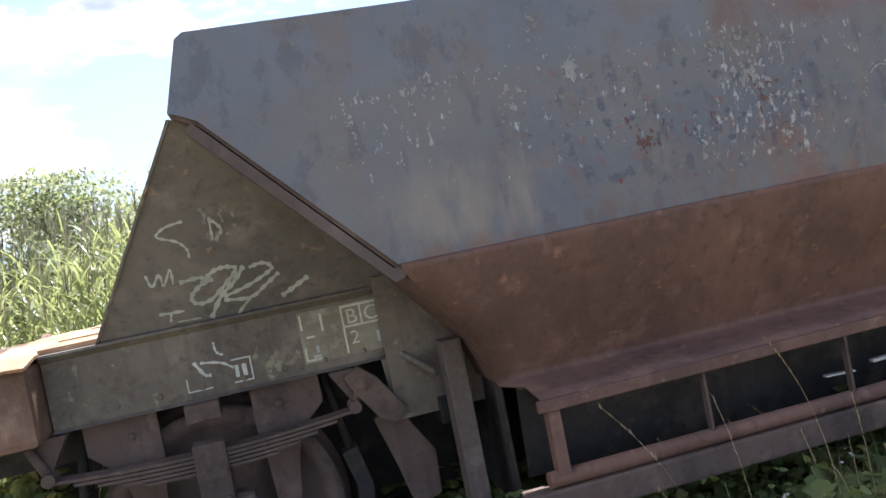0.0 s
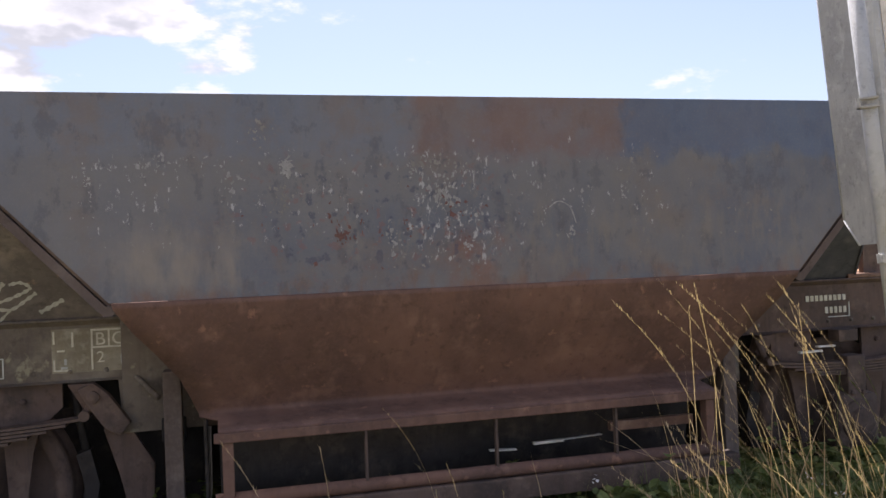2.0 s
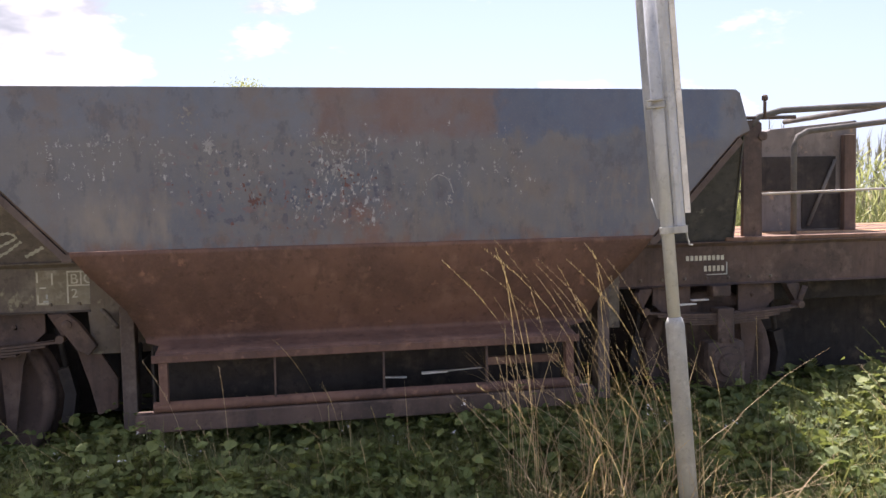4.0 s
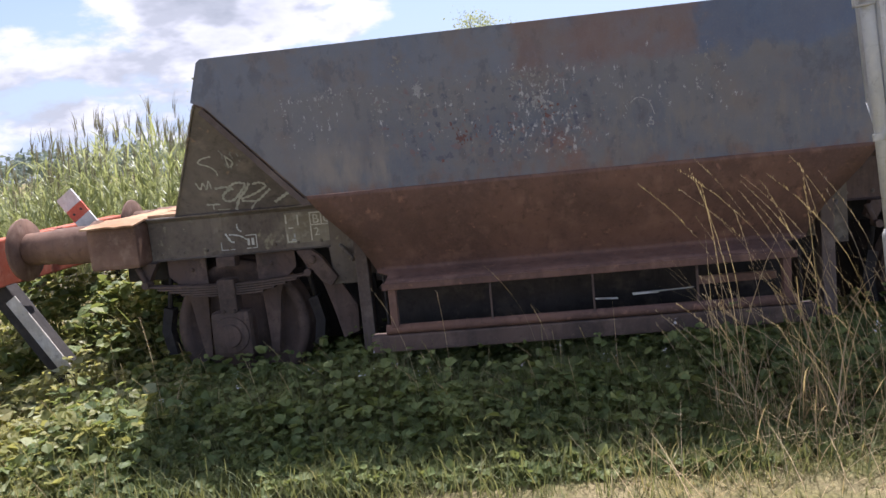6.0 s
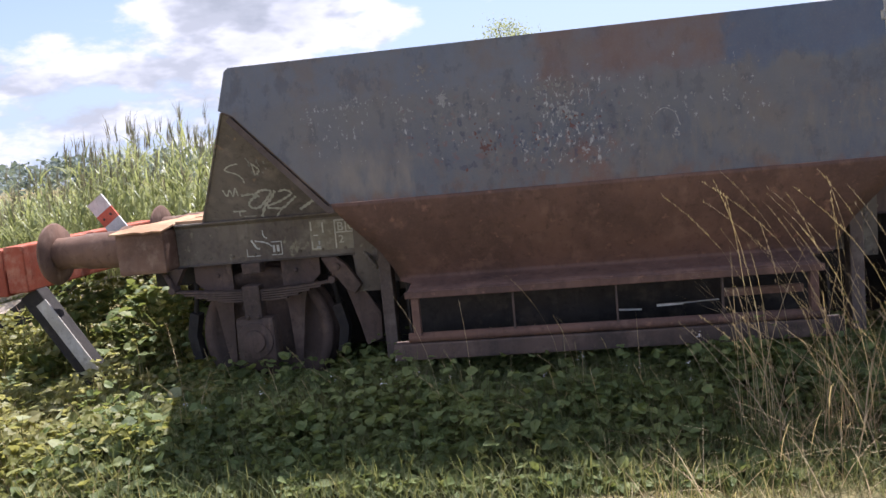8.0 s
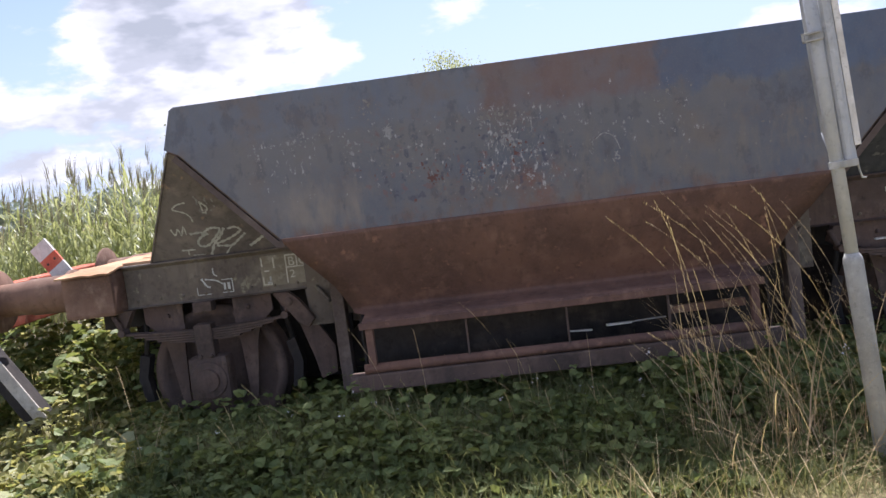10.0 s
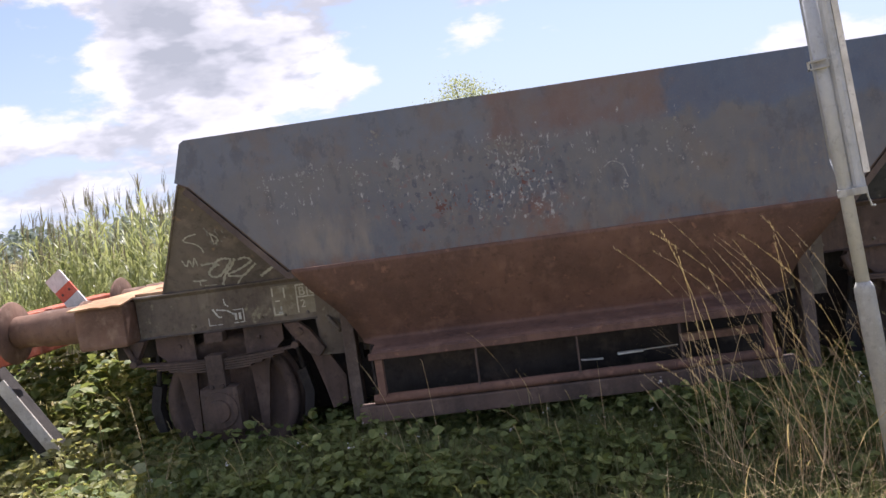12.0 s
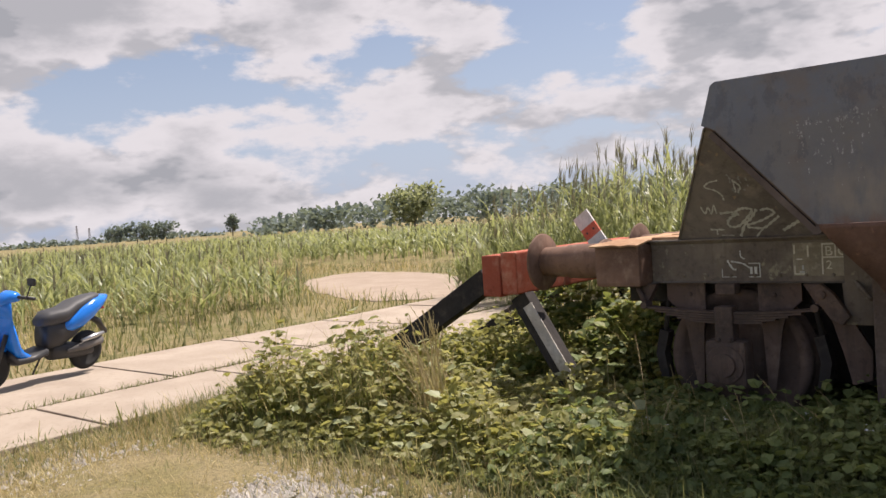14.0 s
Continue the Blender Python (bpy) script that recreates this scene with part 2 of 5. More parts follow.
def foliage(name, a, b_, c, rough=0.55, glow=0.35):
    """Leaf: diffuse with light let through, tone varied leaf by leaf."""
    m, n, b = material(name, rough, 0.0, 0.35)
    r = n.add("NewGeometry", 8)
    col = n.mix(n.rng(r, 0.0, 0.6), a, b_)
    col = n.mix(n.rng(r, 0.72, 1.0), col, c)
    col = n.mix(n.m("MULTIPLY", n.noise(coords(n), 1.6, 0.47, 0.66, 4), 0.6), col, c)
    col = n.mix(n.m("MULTIPLY", n.noise(coords(n), 2.3, 0.55, 0.42, 4, 0.55, (1.0, 1.0, 1.0)), 0.35), col, tuple(v * 0.75 for v in a))
    vein = n.noise(coords(n), 30, 0.35, 0.7, 3)
    col = n.mix(n.m("MULTIPLY", vein, 0.3), col, a)
    n.put(b.inputs["Base Color"], col)
    tr = n.add("BsdfTranslucent", 0, None, Color=n.mix(0.5, col, (c[0], c[1], c[2] * 0.5)))
    mixed = m.node_tree.nodes.new("ShaderNodeMixShader")
    mixed.inputs[0].default_value = glow
    n.put(mixed.inputs[1], b.outputs[0]), n.put(mixed.inputs[2], tr)
    n.put(m.node_tree.nodes["Material Output"].inputs[0], mixed.outputs[0])
    return m


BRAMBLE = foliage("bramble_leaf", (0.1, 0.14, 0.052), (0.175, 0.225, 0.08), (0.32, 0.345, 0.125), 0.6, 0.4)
BROAD_LEAF = foliage("pale_broad_leaf", (0.26, 0.29, 0.14), (0.36, 0.38, 0.2), (0.5, 0.5, 0.3), 0.5, 0.35)
# BRAMBLE again, paler and yellower: sunlight on the bush put into the leaf colour
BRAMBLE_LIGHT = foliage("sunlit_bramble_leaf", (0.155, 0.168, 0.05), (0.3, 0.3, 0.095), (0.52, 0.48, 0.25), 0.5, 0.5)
GRASS = foliage("green_grass", (0.085, 0.115, 0.045), (0.155, 0.18, 0.07), (0.29, 0.27, 0.14), 0.7, 0.45)
STRAW_HEAD = foliage("bleached_grass_stalk", (0.36, 0.25, 0.135), (0.52, 0.385, 0.225), (0.66, 0.52, 0.345), 0.7, 0.35)
STRAW = foliage("dry_grass", (0.28, 0.21, 0.1), (0.45, 0.36, 0.19), (0.6, 0.52, 0.32), 0.7, 0.4)
REED = foliage("reed_leaf", (0.16, 0.2, 0.085), (0.28, 0.315, 0.15), (0.5, 0.51, 0.32), 0.4, 0.5)
PLUME = foliage("reed_plume", (0.14, 0.125, 0.1), (0.22, 0.2, 0.16), (0.32, 0.3, 0.24), 0.8, 0.4)
WILLOW = foliage("willow_leaf", (0.19, 0.225, 0.13), (0.29, 0.325, 0.2), (0.42, 0.44, 0.32), 0.6, 0.55)
# distance haze is put into this greyed, bluish leaf colour
HAZED_LEAF = foliage("hazed_tree_leaf", (0.16, 0.2, 0.19), (0.2, 0.245, 0.22), (0.25, 0.29, 0.25), 0.9, 0.3)
TWIG = rusty("brown_stem", (0.1, 0.06, 0.04), (0.17, 0.11, 0.07), (0.26, 0.19, 0.13), 0.9, 4.0)
BARK = rusty("grey_bark", (0.09, 0.08, 0.07), (0.15, 0.13, 0.11), (0.22, 0.2, 0.17), 0.95, 3.0)


def ground_material():
    m, n, b = material("grassy_soil", 0.95, 0.0, 0.1)
    co = coords(n)
    col = n.mix(n.noise(co, 0.35, 0.4, 0.6), (0.25, 0.2, 0.1), (0.19, 0.175, 0.075))
    col = n.mix(n.m("MULTIPLY", n.noise(co, 2.5, 0.42, 0.62), 0.7), col, (0.3, 0.245, 0.14))
    col = n.mix(n.m("MULTIPLY", n.noise(co, 40, 0.45, 0.65, 4), 0.5), col, (0.07, 0.06, 0.035))
    n.put(b.inputs["Base Color"], col)
    bump(n, b, n.add("TexNoise", 0, None, Vector=co, Scale=30.0, Detail=8.0, Roughness=0.7), 0.8, 0.03)
    return m


def stony(name, a, b_, c, scale=1.0, rough=0.92):
    m, n, b = material(name, rough, 0.0, 0.2)
    co = coords(n)
    col = n.mix(n.noise(co, 1.6 * scale, 0.35, 0.65), a, b_)
    col = n.mix(n.m("MULTIPLY", n.noise(co, 14 * scale, 0.5, 0.7), 0.5), col, c)
    r = n.add("ObjectInfo", 5)
    col = n.mix(n.rng(r, 0.0, 1.0, 0.0, 0.35), col, c)
    n.put(b.inputs["Base Color"], col)
    bump(n, b, n.add("TexNoise", 0, None, Vector=co, Scale=45.0 * scale, Detail=6.0, Roughness=0.7), 0.5, 0.01)
    return m


SOIL = ground_material()
CONCRETE = stony("worn_concrete_slab", (0.33, 0.27, 0.215), (0.4, 0.335, 0.27), (0.27, 0.225, 0.175))
SAND = stony("pale_sandy_gravel", (0.31, 0.245, 0.19), (0.37, 0.3, 0.235), (0.26, 0.205, 0.155))
PEBBLE = stony("grey_pebble", (0.36, 0.33, 0.29), (0.46, 0.43, 0.385), (0.25, 0.22, 0.185), 6.0)


def plain(name, col, rough=0.4, metal=0.0, spec=0.5, vary=0.15):
    m, n, b = material(name, rough, metal, spec)
    co = coords(n)
    n.put(b.inputs["Base Color"], n.mix(n.m("MULTIPLY", n.noise(co, 9, 0.4, 0.7), vary), col, tuple(x * 0.55 for x in col)))
    return m


BLUE = plain("glossy_blue_fairing", (0.015, 0.2, 0.72), 0.16)
RUBBER = plain("black_rubber", (0.02, 0.02, 0.02), 0.8)
BLACK_PLASTIC = plain("black_plastic", (0.03, 0.03, 0.032), 0.5)
SILVER = plain("silver_metal", (0.55, 0.55, 0.56), 0.35, 0.9)
SEAT = plain("black_vinyl_seat", (0.055, 0.055, 0.058), 0.6)
LAMP_RED = plain("red_lens", (0.4, 0.02, 0.02), 0.2)


# ---- mesh helpers ----
def box(bm, x0, x1, y0, y1, z0, z1, bev=0.0, m=None):
    r = bmesh.ops.create_cube(bm, size=1.0, matrix=Matrix.Translation(((x0 + x1) / 2, (y0 + y1) / 2, (z0 + z1) / 2)) @ Matrix.Diagonal((x1 - x0, y1 - y0, z1 - z0, 1)))
    vs = r["verts"]
    if bev:
        es = list({e for v in vs for e in v.link_edges})
        vs = [v for v in bmesh.ops.bevel(bm, geom=es, offset=bev, segments=2, profile=0.6, affect="EDGES")["verts"]] + [v for v in vs if v.is_valid]
    if m is not None:
        bmesh.ops.transform(bm, matrix=m, verts=list(set(vs)))
    return bm


def prism(bm, pts, a0, a1, axis="y", bev=0.0):
    """A plate: outline in the two other axes, from a0 to a1 along axis."""
    def at(p, a):
        return {"y": (p[0], a, p[1]), "x": (a, p[0], p[1]), "z": (p[0], p[1], a)}[axis]
    lo, hi = [bm.verts.new(at(p, a0)) for p in pts], [bm.verts.new(at(p, a1)) for p in pts]
    fs = [bm.faces.new(lo), bm.faces.new(hi[::-1])]
    for i in range(len(pts)):
        j = (i + 1) % len(pts)
        fs.append(bm.faces.new((lo[j], lo[i], hi[i], hi[j])))
    bmesh.ops.recalc_face_normals(bm, faces=fs)
    if bev:
        bmesh.ops.bevel(bm, geom=list({e for f in fs for e in f.edges}), offset=bev, segments=2, profile=0.6, affect="EDGES")
    return bm


def tube(bm, path, radii, seg=10, close=True):
    """A round bar along a path; radii: one, or one for each point."""
    path = [Vector(p) for p in path]
    rs = radii if isinstance(radii, (list, tuple)) else [radii] * len(path)
    rings, up = [], Vector((0, 0, 1))
    for i, p in enumerate(path):
        d = (path[min(i + 1, len(path) - 1)] - path[max(i - 1, 0)]).normalized()
        u = d.cross(up if abs(d.z) < 0.95 else Vector((0, 1, 0))).normalized()
        w = u.cross(d)
        rings.append([bm.verts.new(p + rs[i] * (math.cos(a) * u + math.sin(a) * w)) for a in (2 * math.pi * k / seg for k in range(seg))])
    for a, b in zip(rings, rings[1:]):
        for k in range(seg):
            f = bm.faces.new((a[k], a[(k + 1) % seg], b[(k + 1) % seg], b[k]))
            f.smooth = True
    if close:
        bm.faces.new(rings[0][::-1]), bm.faces.new(rings[-1])
    return bm


def lathe(bm, prof, centre, axis="y", seg=40):
    """Turned shape: prof of (radius, along axis)."""
    rings = []
    for r, a in prof:
        ring = []
        for k in range(seg):
            c, s = r * math.cos(2 * math.pi * k / seg), r * math.sin(2 * math.pi * k / seg)
            v = {"y": (c, a, s), "x": (a, c, s), "z": (c, s, a)}[axis]
            ring.append(bm.verts.new(Vector(centre) + Vector(v)))
        rings.append(ring)
    fs = []
    for a, b in zip(rings, rings[1:]):
        for k in range(seg):
            fs.append(bm.faces.new((a[k], a[(k + 1) % seg], b[(k + 1) % seg], b[k])))
    fs += [bm.faces.new(rings[0]), bm.faces.new(rings[-1])]
    bmesh.ops.recalc_face_normals(bm, faces=fs)
    return bm


def thing(name, at, label, category, group="", kind=""):
    ob = new(name)
    ob.location = at
    return tagged(ob, label, category, group, kind)


def finish(name, bm, mat, smooth=False):
    me = bpy.data.meshes.new(name)
    bm.normal_update()
    if smooth:
        for f in bm.faces:
            f.smooth = True
    bm.to_mesh(me)
    bm.free()
    me.materials.append(mat)
    return new(name, me)


def part(name, bm, mat, parent, label="", smooth=False):
    """One mesh under a thing or part; the mesh is given in world places."""
    ob = finish(name, bm, mat, smooth)
    ob.parent = parent
    if parent.data is None:
        ob.matrix_parent_inverse = Matrix.Translation(-Vector(parent.location))
    if label:
        ob["label"] = label
    return ob


B = bmesh.new


def raw(name, verts, faces, mat, smooth=False):
    me = bpy.data.meshes.new(name)
    me.from_pydata(verts, [], faces)
    if smooth:
        me.polygons.foreach_set("use_smooth", [True] * len(me.polygons))
    me.materials.append(mat)
    return new(name, me)


R = np.random.default_rng(7)


def strips(base, height, lean, az, width, seg=3, curl=1.6, twist=None):
    """Tapered bent blades. base (n,3); height, lean (sideways reach as a share of height), az, width (n)."""
    n = len(base)
    t = np.linspace(0, 1, seg + 1)[None, :]
    out = (lean * height)[:, None] * t ** curl
    up = height[:, None] * (t - 0.25 * (lean[:, None] ** 2) * t ** 2)
    face = az + (np.pi / 2 if twist is None else twist)
    dx, dy, wx, wy = np.cos(az), np.sin(az), np.cos(face), np.sin(face)
    w = width[:, None] * np.sqrt(np.clip(1 - t ** 1.6, 0.0004, 1)) * 0.5
    cx, cy, cz = base[:, :1] + out * dx[:, None], base[:, 1:2] + out * dy[:, None], base[:, 2:3] + up
    left = np.stack([cx - w * wx[:, None], cy - w * wy[:, None], cz], -1)
    right = np.stack([cx + w * wx[:, None], cy + w * wy[:, None], cz], -1)
    v = np.stack([left, right], 2).reshape(n, -1, 3)
    k = 2 * (seg + 1)
    f = np.array([[2 * i, 2 * i + 1, 2 * i + 3, 2 * i + 2] for i in range(seg)])
    faces = (np.arange(n) * k)[:, None, None] + f[None]
    return v.reshape(-1, 3), faces.reshape(-1, 4)


def leaf_mesh(pos, size, az, tilt, roll, ratio=0.75):
    """Pointed leaves, folded along the rib: five outline points and the rib."""
    n = len(pos)
    fold = 0.18
    pts = np.array([(0, 0, 0), (0.32, 0.5 * ratio, fold * 0.5), (0.72, 0.36 * ratio, fold * 0.3), (1.0, 0, -0.08), (0.72, -0.36 * ratio, fold * 0.3), (0.32, -0.5 * ratio, fold * 0.5), (0.5, 0, 0.0)])
    p = pts[None] * size[:, None, None]
    cr, sr, ct, st, ca, sa = np.cos(roll), np.sin(roll), np.cos(tilt), np.sin(tilt), np.cos(az), np.sin(az)
    x, y, z = p[..., 0], p[..., 1], p[..., 2]
    y, z = y * cr[:, None] - z * sr[:, None], y * sr[:, None] + z * cr[:, None]
    x, z = x * ct[:, None] - z * st[:, None], x * st[:, None] + z * ct[:, None]
    x, y = x * ca[:, None] - y * sa[:, None], x * sa[:, None] + y * ca[:, None]
    v = np.stack([x, y, z], -1) + pos[:, None]
    tri = np.array([[0, 6, 1], [1, 6, 2], [6, 3, 2], [0, 5, 6], [5, 4, 6], [6, 4, 3]])
    return v.reshape(-1, 3), ((np.arange(n) * 7)[:, None, None] + tri[None]).reshape(-1, 3)


def stuff(name, chunks, mat, label, category, smooth=False):
    vs, fs, o = [], [], 0
    for v, f in chunks:
        vs.append(v)
        fs += (f + o).tolist()
        o += len(v)
    ob = raw(name, np.concatenate(vs).tolist(), fs, mat, smooth)
    return tagged(ob, label, category, kind="stuff")


# ---- ground, road, track ----
GROUND_Z = -0.12


def lumps(x, y):
    return 0.05 * np.sin(x * 0.9 + 1.3) * np.sin(y * 0.8) + 0.03 * np.sin(x * 2.3 + y * 1.7)


def build_ground():
    xs = np.concatenate([np.linspace(-2500, -60, 14), np.linspace(-50, 30, 121), np.linspace(40, 2500, 14)])
    ys = np.concatenate([np.linspace(-2500, -30, 10), np.linspace(-24, 40, 97), np.linspace(50, 2500, 16)])
    gx, gy = np.meshgrid(xs, ys, indexing="ij")
    near = np.exp(-((gx / 40) ** 2 + (gy / 40) ** 2))
    flat = 1 / (1 + np.exp(-(np.abs(gx + 6.5) - 3.2) * 3))
    patch = ((gx + 13.0) * 0.56 + (gy - 10.3) * 0.82) ** 2 / 3.4 ** 2 + (-(gx + 13.0) * 0.82 + (gy - 10.3) * 0.56) ** 2 / 7.0 ** 2
    gz = GROUND_Z + lumps(gx, gy) * near * flat * np.clip(patch - 1, 0, 1)
    n, k = len(xs), len(ys)
    v = np.stack([gx, gy, gz], -1).reshape(-1, 3)
    idx = np.arange(n * k).reshape(n, k)
    f = np.stack([idx[:-1, :-1], idx[1:, :-1], idx[1:, 1:], idx[:-1, 1:]], -1).reshape(-1, 4)
    tagged(raw("ground", v.tolist(), f.tolist(), SOIL, True), "flat grassy ground with dry patches", "ground", kind="structure")


build_ground()


def build_sand():
    """Bare sandy turning place at the end of the slab road."""
    n = 64
    v, f = [(-13.0, 10.3, GROUND_Z + 0.016)], []
    for k in range(n):
        a = 2 * math.pi * k / n
        w = 1 + 0.16 * noise.noise((math.cos(a) * 2, math.sin(a) * 2, 3)) + 0.05 * noise.noise((math.cos(a) * 9, math.sin(a) * 9, 5))
        x, y = 1.95 * math.cos(a) * w, 5.3 * math.sin(a) * w
        v.append((-13.0 + x * 0.56 - y * 0.82, 10.3 + x * 0.82 + y * 0.56, GROUND_Z + 0.014))
        f.append((0, 1 + k, 1 + (k + 1) % n))
    tagged(raw("sandy_track", v, f, SAND), "pale sandy gravel patch at the end of the slab road", "track", kind="structure")


build_sand()


def build_road():
    road = thing("road", (-6.6, 0, GROUND_Z), "slab road of worn pale concrete plates with grassy joints", "road", kind="structure")
    bm = B()
    prism(bm, [(-7.85, -26), (-4.35, -26), (-4.87, 7.6), (-8.36, 7.6)], GROUND_Z - 0.05, GROUND_Z + 0.03, "z")
    part("bedding", bm, SAND, road)
    for i, (x0, x1) in enumerate(((-8.25, -6.2), (-6.12, -4.75))):
        y = -26.0 + 0.4 * i
        while y < 7:
            ln = 2.0
            bm = B()
            box(bm, x0, x1, y, y + ln - 0.045, GROUND_Z - 0.06, GROUND_Z + 0.05 + R.uniform(-0.009, 0.009), 0.012)
            for vert in bm.verts:
                vert.co.x += -0.09 * (vert.co.y / 6.0)
                vert.co.z += 0.008 * noise.noise(vert.co * 1.5)
            part("slab", bm, CONCRETE, road)
            y += ln


build_road()


def build_track():
    for y in (0.85, 2.35):
        bm = B()
        prism(bm, [(y - 0.06, -0.31), (y + 0.06, -0.31), (y + 0.06, -0.295), (y + 0.01, -0.28), (y + 0.01, -0.21), (y + 0.035, -0.2), (y + 0.035, -0.172), (y - 0.035, -0.172), (y - 0.035, -0.2), (y - 0.01, -0.21), (y - 0.01, -0.28), (y - 0.06, -0.295)], -3.2, 40, "x")
        tagged(finish("rail", bm, RUST_DARK), "rusted steel rail sunk in the overgrown ground", "rail", "rails under the wagons")


build_track()


# ---- the hopper wagon ----
YC = 1.6   # centre line
TOP, SEAM = 2.2, 1.295


def mirrored(y):
    return 2 * YC - y


def gusset_y(z):
    """The end support plates lean out from the sole bar to the hopper's side."""
    return 0.69 - 0.85 * (z - 1.2)


def lettering(text, x, y, z, size, mat, parent, name="letter"):
    """Letters on a plate that faces -y."""
    cu = bpy.data.curves.new(name, "FONT")
    cu.body, cu.size, cu.extrude = text, size, 0.002
    tmp = new(name, cu)
    me = bpy.data.meshes.new_from_object(tmp.evaluated_get(bpy.context.evaluated_depsgraph_get()))
    bpy.data.objects.remove(tmp)
    me.transform(Matrix.Translation((x, y, z)) @ Matrix.Rotation(radians(90), 4, "X"))
    me.materials.clear()
    me.materials.append(mat)
    ob = new(name, me)
    ob.parent = parent
    if parent.data is None:
        ob.matrix_parent_inverse = Matrix.Translation(-Vector(parent.location))
    return ob


def stroke(bm, pts, w, y):
    """A brushed line on an upright plate: a thin ribbon along smooth points (x, z)."""
    fine = []
    p = [Vector(q) for q in pts]
    for i in range(len(p) - 1):
        a, b, c, d = p[max(i - 1, 0)], p[i], p[i + 1], p[min(i + 2, len(p) - 1)]
        for k in range(6):
            t = k / 6
            fine.append(0.5 * ((2 * b) + (c - a) * t + (2 * a - 5 * b + 4 * c - d) * t * t + (3 * b - a - 3 * c + d) * t ** 3))
    fine.append(p[-1])
    prev = None
    for i, q in enumerate(fine):
        d = fine[min(i + 1, len(fine) - 1)] - fine[max(i - 1, 0)]
        s = Vector((-d.y, d.x)).normalized() * w * (0.35 + 0.15 * math.sin(i * 1.9)) if d.length else Vector((0, w * 0.4))
        za, zb = q.y - s.y, q.y + s.y
        ya, yb = (y(za), y(zb)) if callable(y) else (y, y)
        now = (bm.verts.new((q.x - s.x, ya, za)), bm.verts.new((q.x + s.x, yb, zb)))
        if prev:
            bm.faces.new((prev[0], now[0], now[1], prev[1]))
        prev = now


def build_wagon():
    w = thing("hopper_wagon", (2.31, YC, -0.17), "derelict rusty hopper wagon, peeling blue-grey paint, graffiti, on overgrown rails", "freight wagon")

    # hopper: upright sides with slanting ends
    outline = [(0.03, TOP), (0.0, TOP - 0.02), (-0.07, 1.94), (-0.03, 1.925), (0.02, 1.9), (0.59, SEAM),
               (4.03, SEAM), (4.6, 1.9), (4.65, 1.925), (4.69, 1.94), (4.62, TOP - 0.02), (4.59, TOP)]
    for y0, y1 in ((0.0, 0.012), (3.188, 3.2)):
        bm = B()
        prism(bm, outline, y0, y1)
        part("side_panel", bm, HOPPER_PAINT, w, "upper hopper side in peeling blue-grey paint")
    for y0, y1, s in ((0.012, 0.07, 1), (3.13, 3.188, -1)):
        bm = B()
        box(bm, 0.02, 4.6, y0, y1, TOP - 0.055, TOP - 0.004, 0.006)
        part("top_rail", bm, HOPPER_PAINT, w)
    # end walls: short upright top, then the sloping sheet down to the outlet
    for f in (lambda x: x, lambda x: 4.62 - x):
        bm = B()
        prism(bm, [(f(0.0), TOP - 0.03), (f(-0.07), 1.94), (f(-0.055), 1.94), (f(0.015), TOP - 0.03)], 0.012, 3.188)
        part("end_wall", bm, HOPPER_PAINT, w)
        bm = B()
        prism(bm, [(f(-0.06), 1.925), (f(0.02), 1.885), (f(0.6), 1.265), (f(0.612), 1.277), (f(0.03), 1.9), (f(-0.05), 1.94)], 0.012, 3.188)
        part("end_slope", bm, RUST_DARK, w)
        for ya, yb in ((0.002, 0.075), (3.125, 3.198)):
            bm = B()
            prism(bm, [(f(0.0), 1.898), (f(0.575), 1.283), (f(0.617), 1.283), (f(0.645), 1.27), (f(0.6), 1.24), (f(0.57), 1.235), (f(-0.03), 1.872)], ya, yb)
            part("slope_flange", bm, FLANGE, w)
    # unseen inner floor, added to keep daylight out from below
    bm = B()
    prism(bm, [(1.02, 0.69), (3.6, 0.69), (3.6, 0.705), (1.02, 0.705)], 0.3, 2.9)
    part("hopper_floor", bm, RUST_DARK, w)

    # lower sides: sloping in from the seam, then flaring into the outlet ledge
    prof = [(0.0, SEAM), (0.006, 1.27), (0.05, 1.16), (0.11, 1.05), (0.18, 0.94), (0.25, 0.835), (0.3, 0.77), (0.31, 0.742), (0.29, 0.725), (0.22, 0.712), (0.12, 0.698), (0.045, 0.686)]

    def end_inset(z):
        return float(np.interp(z, (0.73, 0.835, 0.94, 1.05, 1.16, 1.27, SEAM), (0.335, 0.3, 0.255, 0.17, 0.08, 0.005, 0.0)))

    for f in (lambda x: x, lambda x: 4.62 - x):
        bm = B()
        rows = []
        for y, z in prof[:8]:
            x = f(0.607 + end_inset(z))
            rows.append([bm.verts.new((x, y + 0.012 + (3.176 - 2 * y) * j / 8, z)) for j in range(9)])
        for a, b in zip(rows, rows[1:]):
            for j in range(8):
                bm.faces.new((a[j], a[j + 1], b[j + 1], b[j]))
        bmesh.ops.recalc_face_normals(bm, faces=bm.faces)
        bmesh.ops.solidify(bm, geom=bm.faces[:], thickness=0.008)
        part("lower_end", bm, RUST_RED, w)
    for flip in (False, True):
        bm = B()
        rows = []
        for i, (y, z) in enumerate(prof):
            inset = end_inset(z)
            x0, x1 = 0.6 + inset, 4.02 - inset
            if i > 8:
                x0, x1 = 1.02, 3.53
            rows.append([bm.verts.new((x0 + (x1 - x0) * k / 24, mirrored(y) if flip else y, z + 0.004 * noise.noise((k * 0.7, z * 5, 0)))) for k in range(25)])
        for a, b in zip(rows, rows[1:]):
            for k in range(24):
                bm.faces.new((a[k], a[k + 1], b[k + 1], b[k])).smooth = True
        bmesh.ops.recalc_face_normals(bm, faces=bm.faces)
